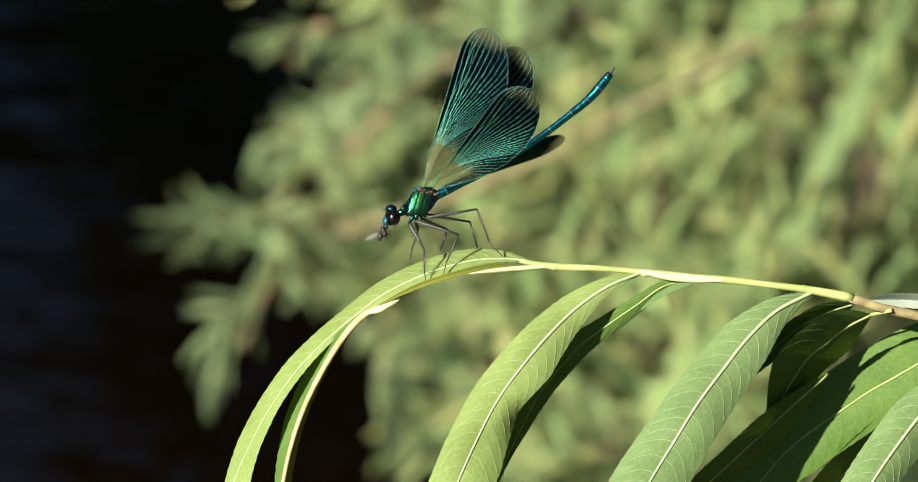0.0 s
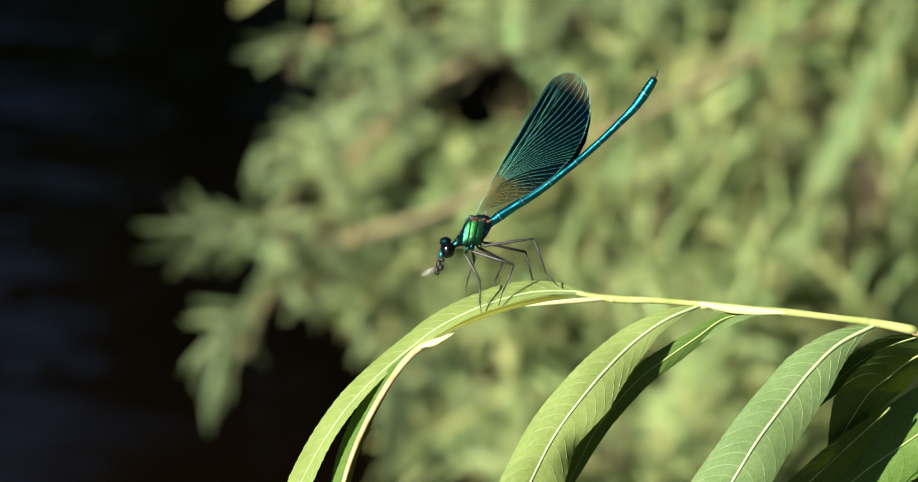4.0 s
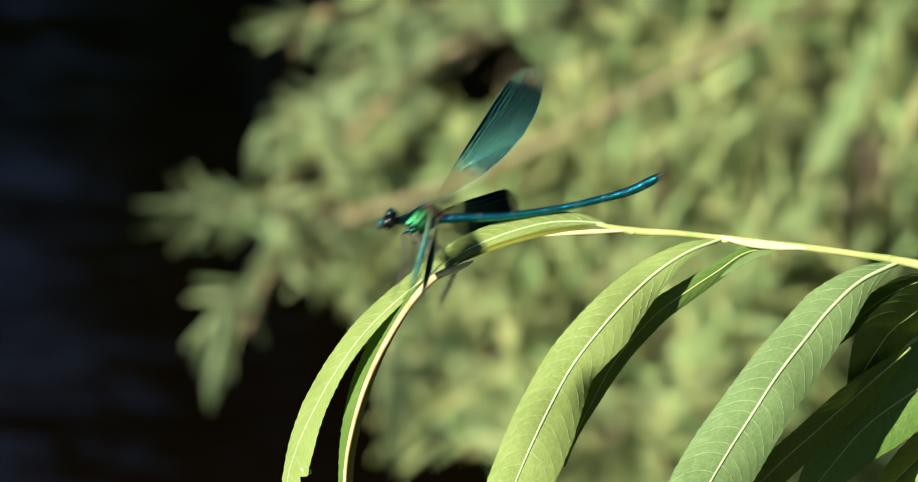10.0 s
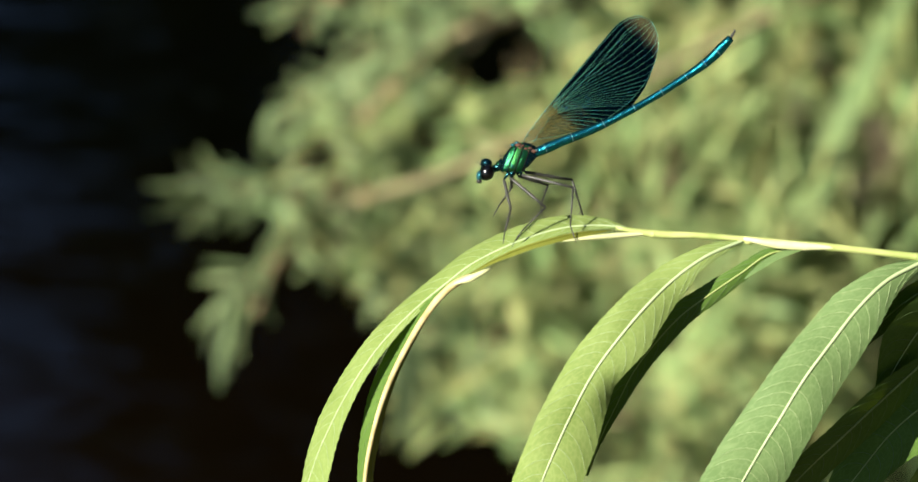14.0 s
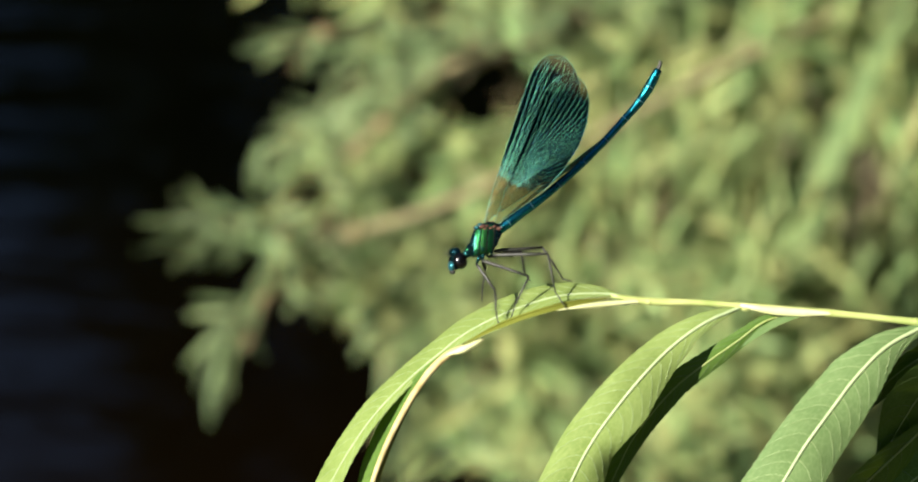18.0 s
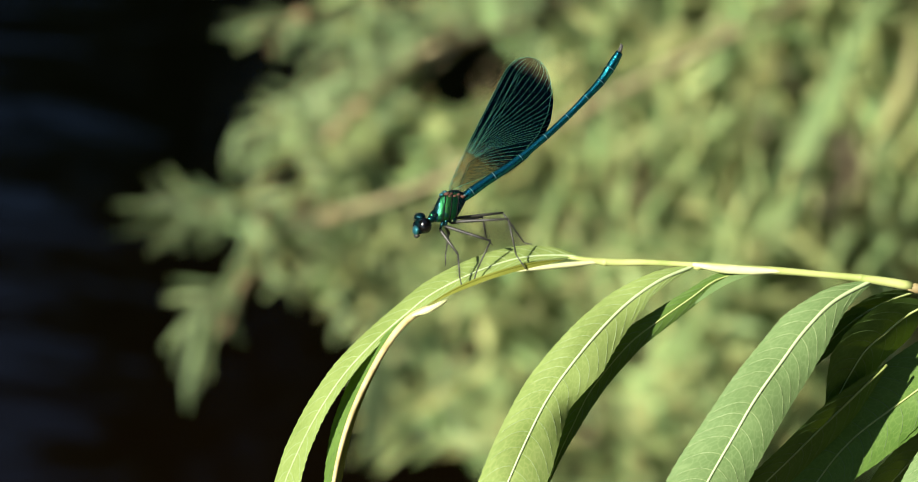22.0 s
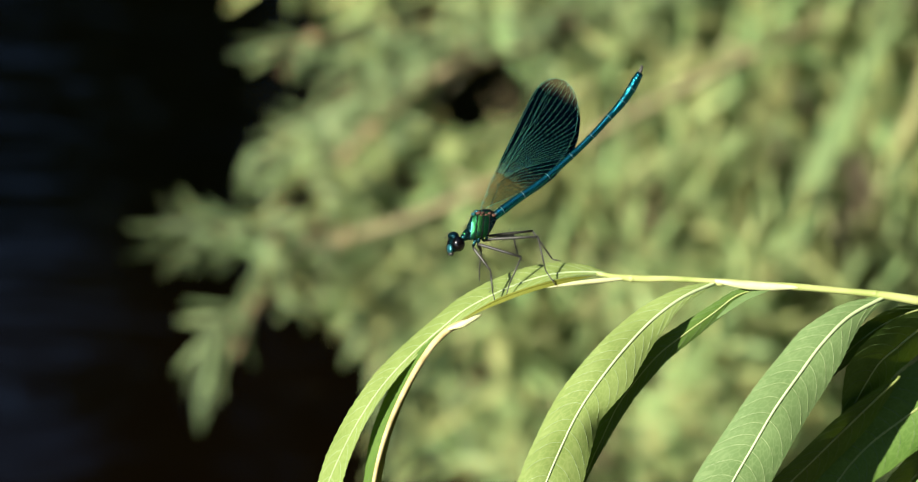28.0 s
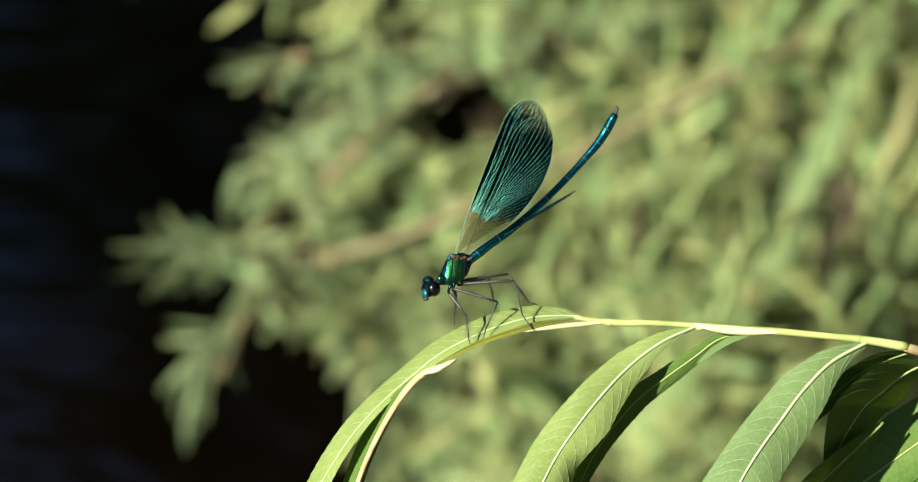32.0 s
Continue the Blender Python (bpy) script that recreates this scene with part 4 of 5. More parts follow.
for k, (x, y, r) in enumerate(((795, 366, 4.5), (802, 367, 3.6), (808, 371, 4.2), (815, 369, 3.4), (822, 373, 4.2), (799, 371, 3.0), (812, 374, 3.0))):
    for sd in (1, -1):
        g = Geo()
        g.ball(bug(x, y, sd * 0.85 * MM), r * KI * 1.25, r * KI * 0.8, 0.4 * MM, 8, 10)
        part("wing_root", g, M_RUST, thorax, "rust-brown wing root")
for x, y in ((787, 367), (793, 363)):
    g = Geo()
    g.ball(bug(x, y, 0.3 * MM), 4.5 * KI, 3.2 * KI, 0.8 * MM, 8, 10)
    part("shoulder", g, M_FACE, thorax, "bright blue shoulder plate")
for sd in (1, -1):
    g = Geo()
    g.ball(bug(826, 371, sd * 0.9 * MM), 3 * KI, 2 * KI, 0.25 * MM, 6, 8)
    part("spot", g, M_JOINT, thorax, "pale spot at the wing root")
g = Geo()
g.tube([bug(752, 414), bug(764, 408), bug(776, 400)], [5 * KI, 6 * KI, 11 * KI], 12)
part("neck", g, M_HEAD, thorax)
g = Geo()
g.ball(bug(768, 402), 5 * KI, 7 * KI, 0.7 * MM)
part("collar", g, M_THORAX, thorax, "metallic green collar")
g = Geo()
rng = random.Random(3)
for k in range(420):
    i = rng.randrange(0, 6)
    (x, y), h = spine[i], DEEP[i]
    a = rng.uniform(-3.1, 3.1)
    p = bug(x + rng.uniform(-5, 5) + 0.22 * h * math.cos(a), y - 0.97 * h * math.cos(a), 1.35 * MM * math.sin(a))
    g.tube([p, p + Vector((rng.uniform(-0.7, 0.3), rng.uniform(-0.1, 0.5) + 0.4 * math.cos(a), rng.uniform(-0.5, 0.5) + math.sin(a))) * 0.8 * MM], [0.02 * MM, 0.008 * MM], 3, 1, False)
tagged(part("fuzz", g, M_LEG, thorax), kind="stuff")

# head with wide-set eyes
g = Geo()
g.ball(bug(747, 416), 9 * KI, 15 * KI, 1.9 * MM, 12, 16)
head = part("head", g, M_HEAD, damselfly, "dark metallic head")
for sd in (1, -1):
    g = Geo()
    g.ball(bug(750, 417, sd * 1.9 * MM), 11.5 * KI, 13.5 * KI, 1.05 * MM, 14, 18)
    part("eye", g, M_EYE, head, "glossy dark brown compound eye")
    g = Geo()
    g.tube([bug(741, 408, sd * 0.7 * MM), bug(734, 403, sd * 1.1 * MM), bug(727, 401, sd * 1.5 * MM)], [0.09 * MM, 0.05 * MM, 0.02 * MM], 5)
    part("antenna", g, M_LEG, head)
g = Geo()
g.ball(bug(738, 424), 5 * KI, 8.5 * KI, 1.15 * MM)
part("face", g, M_FACE, head, "pale metallic blue face")
g = Geo()
g.ball(bug(739, 433), 5 * KI, 4 * KI, 0.8 * MM)
part("jaw", g, M_LEG, head)
g = Geo()
g.ball(bug(747, 402), 10 * KI, 8 * KI, 1.3 * MM)
part("crown", g, M_HEAD, head, "dark blue top of the head")
g = Geo()
for k in range(70):
    a, b = rng.uniform(0, 6.28), rng.uniform(-1.4, 1.4)
    p = bug(746, 412) + Vector((-8 * KI * math.cos(b) + 0.2 * MM, 14 * KI * math.cos(a), 1.5 * MM * math.sin(a)))
    g.tube([p, p + Vector((-0.5 * math.cos(b), 0.6 * math.cos(a), 0.5 * math.sin(a))) * MM], [0.018 * MM, 0.006 * MM], 3, 1, False)
tagged(part("fuzz", g, M_LEG, head), kind="stuff")

# abdomen: ten segments
AB = smooth_line([(824, 376, 7), (842, 365, 8.2), (859, 355, 7.8), (909, 328, 6.8), (958, 296, 6.0), (1007, 260, 5.9), (1054, 221, 6.3), (1088, 190, 7.6), (1112, 160, 8.0), (1122, 146, 6.4)], 81)
CUTS = (0, 4, 14, 26, 38, 49, 59, 67, 73, 77, 80)
abdomen = None
for k in range(10):
    a, b = CUTS[k], CUTS[k + 1]
    seg = AB[a:b + 1]
    g = Geo()
    n = len(seg)
    rad = [r * KI * (1.0 + 0.07 * abs(2 * i / (n - 1) - 1) ** 4) * (0.96 if i in (0, n - 1) else 1.0) for i, (_, _, r) in enumerate(seg)]
    g.tube([bug(x, y) for x, y, _ in seg], rad, 16, 1.0, k == 9)
    if abdomen is None:
        abdomen = part("abdomen", g, M_ABDOMEN, damselfly, "slender metallic blue abdomen")
    else:
        part("segment", g, M_ABDOMEN, abdomen)
    if 0 < k < 9:
        g = Geo()
        x, y, r = AB[a]
        x2, y2, _ = AB[a + 1]
        g.tube([bug(x, y), bug(x + (x2 - x) * 0.25, y + (y2 - y) * 0.25)], r * KI * 1.06, 16, 1.0, False)
        part("joint_ring", g, M_JOINT, abdomen, "pale joint ring")
for sd in (1, -1):
    g = Geo()
    g.tube([bug(1121, 147, sd * 0.3 * MM), bug(1124, 141, sd * 0.5 * MM), bug(1127, 135, sd * 0.5 * MM), bug(1126, 131, sd * 0.2 * MM)], [0.3 * MM, 0.24 * MM, 0.18 * MM, 0.08 * MM], 6)
    part("clasper", g, M_LEG, abdomen, "dark tail clasper")

# wings: hinge at the origin, span along +X, leading edge towards -Y
LEAD = ((0, 0.0), (0.04, -0.012), (0.2, -0.035), (0.41, -0.052), (0.6, -0.066), (0.78, -0.078), (0.86, -0.080), (0.92, -0.066), (0.96, -0.044), (0.985, -0.02), (1.0, 0.02))
TRAIL = ((0, 0.006), (0.06, 0.03), (0.14, 0.09), (0.28, 0.18), (0.44, 0.238), (0.6, 0.260), (0.74, 0.246), (0.86, 0.203), (0.93, 0.160), (0.97, 0.118), (0.99, 0.085), (1.0, 0.055))


def wing(name, span, broad, hind):
    def xy(u, v):
        le = np.interp(u, [p[0] for p in LEAD], [p[1] for p in LEAD]) * broad
        tr = np.interp(u, [p[0] for p in TRAIL], [p[1] for p in TRAIL]) * broad
        y = le + (tr - le) * v
        return Vector((u * span, y * span, 0.00003 * math.sin(v * 55) * min(1, u * 4) - 0.0004 * (v - 0.4) ** 2 * u))

    n = 44
    us = [0.5 - 0.5 * math.cos(math.pi * i / n) for i in range(n + 1)]
    g = Geo()
    g.grid([[xy(u, j / 24) for j in range(25)] for u in us], [[(u, j / 24) for j in range(25)] for u in us])
    w = new(name, g.mesh(name, M_WING))
    w.parent = damselfly
    g = Geo()
    veins = []
    for k in range(4):                                    # along the leading edge
        v = (0.0, 0.09, 0.18, 0.26)[k]
        veins.append([(u, v * (1 - 0.3 * (1 - min(1, u * 3)))) for u in np.linspace(0.01, 0.985 - 0.02 * k, 36)])
    fan = [0.55 * (0.055 * k) ** (-1 / 1.6) for k in range(2, 19)] + [0.51 - 0.042 * k for k in range(9)]
    for k, ue in enumerate(fan):                          # arcs to the trailing edge; most branch off where the dark band begins
        u0 = 0.02 if k % 2 == 0 else min(0.22 + 0.05 * (k * 7 % 5), ue * 0.6)
        veins.append([(u, (u / ue) ** 1.6) for u in np.linspace(u0, min(ue, 0.995), 36)])
    for line in veins:
        for some, mat_ in (([p for p in line if p[0] < 0.28], M_GOLD), ([p for p in line if p[0] > 0.26], M_WVEIN)):
            if len(some) > 1:
                g = Geo()
                g.tube([xy(u, v) for u, v in some], [0.000023 * min(0.55 + 1.6 * u, 1.2 - 0.35 * u) for u, v in some], 4, 1, False)
                part("vein", g, mat_, w)
    g = Geo()
    edge = [(u, 0.0) for u in np.linspace(0, 1, 40)] + [(u, 1.0) for u in np.linspace(1, 0.03, 40)]
    g.tube([xy(u, v) for u, v in edge], 0.000022, 4, 1, False)
    part("margin", g, M_WVEIN, w, "iridescent teal wing margin")
    g = Geo()
    rng = random.Random(span)
    for k in range(1500):                                  # cross-veins
        u = 0.06 + 0.91 * rng.random() ** 0.7
        v = rng.uniform(0.01, 0.95)
        dv = 0.026 / (0.4 + u)
        g.tube([xy(u, v), xy(u + 0.003, min(1, v + dv))], 0.000012, 3, 1, False)
    tagged(part("vein_net", g, M_XVEIN, w), kind="stuff")
    g = Geo()
    for k in range(520):                                  # the closer net of the clear base
        u, v = rng.uniform(0.05, 0.38), rng.uniform(0.02, 0.93)
        g.tube([xy(u, v), xy(u + 0.004, min(1, v + 0.05))], 0.000015, 3, 1, False)
    tagged(part("base_net", g, M_GOLD, w), "fine golden-brown net of the clear wing base", kind="stuff")
    return w


fore_near = tagged(wing("forewing", 300 * KI, 1.0, False), "dark blue banded forewing with a clear base")
hind_near = tagged(wing("hindwing", 288 * KI, 1.02, True), "dark blue banded hindwing with a clear base")


def twin(w):
    c = copy_thing(w, Matrix())
    c.parent = damselfly
    return c


fore_far, hind_far = twin(fore_near), twin(hind_near)
HINGES = {fore_near: bug(801, 363, 0.5 * MM), fore_far: bug(801, 363, -0.5 * MM), hind_near: bug(816, 369, 0.5 * MM), hind_far: bug(816, 369, -0.5 * MM)}
BACK = (bug(1054, 221) - bug(842, 365)).normalized()


def wing_pose(w, yaw, dx, dy, lean=0, twist=0.0, broad=0.0):
    """The wing with its tip dx, dy plan units off its hinge in the side view; it leans to its own side, or to the one given, as far as its
    length asks. twist: degrees about its span; broad: how far it shows its full width to the side; yaw: the body's own turn, which the offsets leave out."""
    span = (300 if w in (fore_near, fore_far) else 288) * KI
    side = lean or (1 if w in (fore_near, hind_near) else -1)
    x, y = dx * KI, -dy * KI
    flat = math.hypot(x, y)
    if flat > span * 0.9995:
        x, y = x / flat * span * 0.9995, y / flat * span * 0.9995
    back = Matrix.Rotation(-radians(yaw), 3, "Y")
    u = back @ Vector((x, y, side * math.sqrt(max(span**2 - x * x - y * y, 0)))).normalized()
    hint = BACK.lerp(back @ Vector((y, -x, 0)).normalized(), broad)
    v = (hint - u * hint.dot(u)).normalized()
    m = Matrix((u, v, u.cross(v))).transposed()
    return Matrix.Translation(HINGES[w]) @ (m @ Matrix.Rotation(radians(twist), 3, "X")).to_4x4()


# legs
def leg(hip, knee, ankle, foot, label=""):
    """Femur, tibia and tarsus through four places of insect space; the hip is the part's own origin."""
    o = hip
    g = Geo()
    g.tube([Vector(), (knee - o) * 0.12, (knee - o) * 0.6, knee - o], [0.22 * MM, 0.28 * MM, 0.24 * MM, 0.19 * MM], 8)
    ob = part("leg", g, M_LEG, damselfly, label)
    ob.location = o
    g = Geo()
    g.tube([knee - o, (knee - o).lerp(ankle - o, 0.5), ankle - o], [0.17 * MM, 0.15 * MM, 0.12 * MM], 7)
    part("tibia", g, M_LEG, ob)
    g = Geo()
    g.tube([ankle - o, (ankle - o).lerp(foot - o, 0.6), foot - o], [0.12 * MM, 0.11 * MM, 0.07 * MM], 6)
    part("tarsus", g, M_LEG, ob)
    g = Geo()
    side = (knee - o).cross(ankle - knee).normalized()
    for a, b, n in ((Vector(), knee - o, 12), (knee - o, ankle - o, 14)):
        d = (b - a).normalized()
        out = d.cross(side)
        for k in range(n):
            p = a.lerp(b, 0.15 + 0.8 * k / n)
            for q in (1, -1):
                g.tube([p, p + (out * q * 0.75 + d * 0.4 + side * 0.4 * ((k % 2) * 2 - 1)).normalized() * 1.1 * MM], [0.042 * MM, 0.018 * MM], 3, 1, False)
    tagged(part("fuzz", g, M_LEG, ob), kind="stuff")
    ob["reach"] = [*(foot - o)]
    return ob


TURN = Matrix.Rotation(radians(-5.5), 3, "Z")


def lg(x, y, z):
    """Places drawn with the body raised by 5.5 degrees more, wing roots at (336, 120), three units to one."""
    v = Vector(((x - 336) / 3 * K / 0.982, (120 - y) / 3 * K / 0.982, 0))
    v = TURN @ v
    v.z = z * MM
    return v


LEGS = [leg(lg(262, 296, 0.6), lg(350, 418, 3.0), lg(366, 540, 3.6), lg(381, 590, 3.8)),
        leg(lg(300, 285, -0.6), lg(322, 318, -2.4), lg(298, 420, -3.6), lg(293, 478, -4.4)),
        leg(lg(290, 280, 0.8), lg(510, 345, 3.6), lg(455, 490, 3.0), lg(440, 556, 2.8)),
        leg(lg(330, 262, -0.8), lg(497, 232, -3.4), lg(514, 345, -4.2), lg(545, 380, -4.6)),
        leg(lg(345, 255, 0.8), lg(604, 238, 3.2), lg(652, 420, 3.4), lg(710, 497, 3.6)),
        leg(lg(360, 236, -0.8), lg(596, 208, -3.0), lg(700, 362, -4.2), lg(742, 370, -4.6))]

for ob in LEGS:                 # hip joints between body and legs
    hip = ob.location.copy()
    root = bug(796, 396, hip.z * 0.6)
    g = Geo()
    g.tube([hip.lerp(root, 0.75), hip.lerp(root, 0.3), hip], [0.42 * MM, 0.34 * MM, 0.17 * MM], 10)
    part("coxa", g, M_HEAD, thorax)

# the small fly in its jaws
prey = tagged(new("prey_fly"), "small dark fly with clear wings held in the jaws", "fly")
g = Geo()
g.ball((0, 0, 0), 5 * KI, 9 * KI, 0.55 * MM)
g.ball((-4 * KI, -10 * KI, 0), 4.5 * KI, 8 * KI, 0.5 * MM)
g.ball((3 * KI, -5 * KI, 0.3 * MM), 5 * KI, 6 * KI, 0.5 * MM)
part("body", g, M_PREY, prey, "dark bristly body")
for sd in (1, -1):
    g = Geo()
    g.grid([[(-4 * KI - 26 * KI * s - 3 * KI * w * sd, -4 * KI - 12 * KI * s + (0.5 + s) * 5 * KI * w * math.sin(math.pi * (0.15 + 0.8 * s)), sd * 0.6 * MM * s) for w in (-1, 0, 1)] for s in (0, 0.25, 0.5, 0.75, 1)])
    part("wing", g, M_CLEAR, prey, "clear wing")
for k in range(5):
    g = Geo()
    a = -0.4 + 0.5 * k
    g.tube([(3 * KI, -3 * KI, 0), (3 * KI + 9 * KI * math.cos(a), -3 * KI - 9 * KI * math.sin(a), 0.3 * MM * (k - 2)), (3 * KI + 14 * KI * math.cos(a + 0.6), -3 * KI - 14 * KI * math.sin(a + 0.6), 0.4 * MM * (k - 2))], 0.06 * MM, 4)
    part("leg", g, M_LEG, prey)


rival = tagged(copy_thing(damselfly, Matrix()), "blue damselfly flying past over the dark water", "damselfly")
for w in rival.children:
    src = next((o for o in HINGES if o.data == w.data), None)
    if src:
        far = w.name.endswith((".002", ".003")) != 0
        w.matrix_basis = wing_pose(src, 0, 40, -150 if far else -60)

# ---- movement ----
def twig_pose(t, x, y, turn, near):
    """HOME carried to plan place x, y at t seconds, turned clockwise, as near as 1 / near of the rest distance."""
    return view_at(t) @ Matrix.Translation(spot(x, y, DIST / near)) @ Matrix.Rotation(radians(-turn), 4, "Z")




def sway_rows(rows):
    return [(t, twig_pose(t, *r)) for t, *r in rows]


def sway_at(t):
    ts = [r[0] for r in SWAY]
    return twig_pose(t, *[np.interp(t, ts, [r[k] for r in SWAY]) for k in (1, 2, 3, 4)])




def sit_pose(t, x, y, rise, yaw):
    local = Matrix.Translation(tw(x, y, 0.0)) @ Matrix.Rotation(radians(rise) - math.atan2(269, 374 * math.cos(radians(yaw))), 4, "Z") @ Matrix.Rotation(radians(yaw), 4, "Y")
    return sway_at(t) @ local


def fly_pose(t, x, y, rise, yaw, depth=DIST, bank=0.0):
    return view_at(t) @ Matrix.Translation(spot(x, y, depth)) @ Matrix.Rotation(radians(yaw), 4, "Y") @ Matrix.Rotation(radians(rise - LEAN), 4, "Z") @ Matrix.Rotation(radians(bank), 4, "X")


REST_TIPS = ((183, -236, -1, 0, 1), (181, -238, -1, 0, 1), (166, -226, -1, 0, 1), (165, -228, -1, 0, 1))
RAISED = ((154, -240, -1, 0, 1), (153, -241, -1, 0, 1), (142, -226, -1, 0, 1), (141, -227, -1, 0, 1))
FOLDED = ((165, -225, -1, 0, 1), (164, -226, -1, 0, 1), (152, -214, -1, 0, 1), (151, -215, -1, 0, 1))
FEET = [  # plan places of the six feet on the leaf, by perch: until, then x, y, z in mm
    (8.05, ((879, 385, 3.2), (851, 359, -3.4), (911, 379, 3.0), (903, 342, -4.4), (1023, 355, 0.6), (955, 330, -4.8))),
    (11.66, ((690, 508, 3.4), (672, 486, -3.0), (724, 505, 3.0), (712, 462, -3.2), (745, 482, 3.2), (785, 408, -4.2))),
    (99.0, ((861, 404, 4.4), (833, 364, -4.0), (881, 393, 3.6), (921, 336, -4.8), (974, 379, 4.2), (988, 337, -4.6))),
]


def body_at(t, rows):
    ts = [r[0] for r in rows]
    k = int(np.clip(np.searchsorted(ts, t, "right") - 1, 0, len(ts) - 2))
    u = float(np.clip((t - ts[k]) / (ts[k + 1] - ts[k]), 0, 1))
    return rows[k][1].lerp(rows[k + 1][1], u)


def body_rows(seated, air):
    rows = [(t, sit_pose(t, *r)) for t, *r in seated] + [(t, fly_pose(t, *r)) for t, *r in air]
    return sorted(rows, key=lambda r: r[0])


def wing_rows(w, k, rows):
    def yaw(t):
        return 8 if t < 8 else 0 if t < 14 else 5 if t < 17 else 12 if t < 21 else 15

    return [(t, wing_pose(w, yaw(t), *tips[k])) for t, *tips in rows]


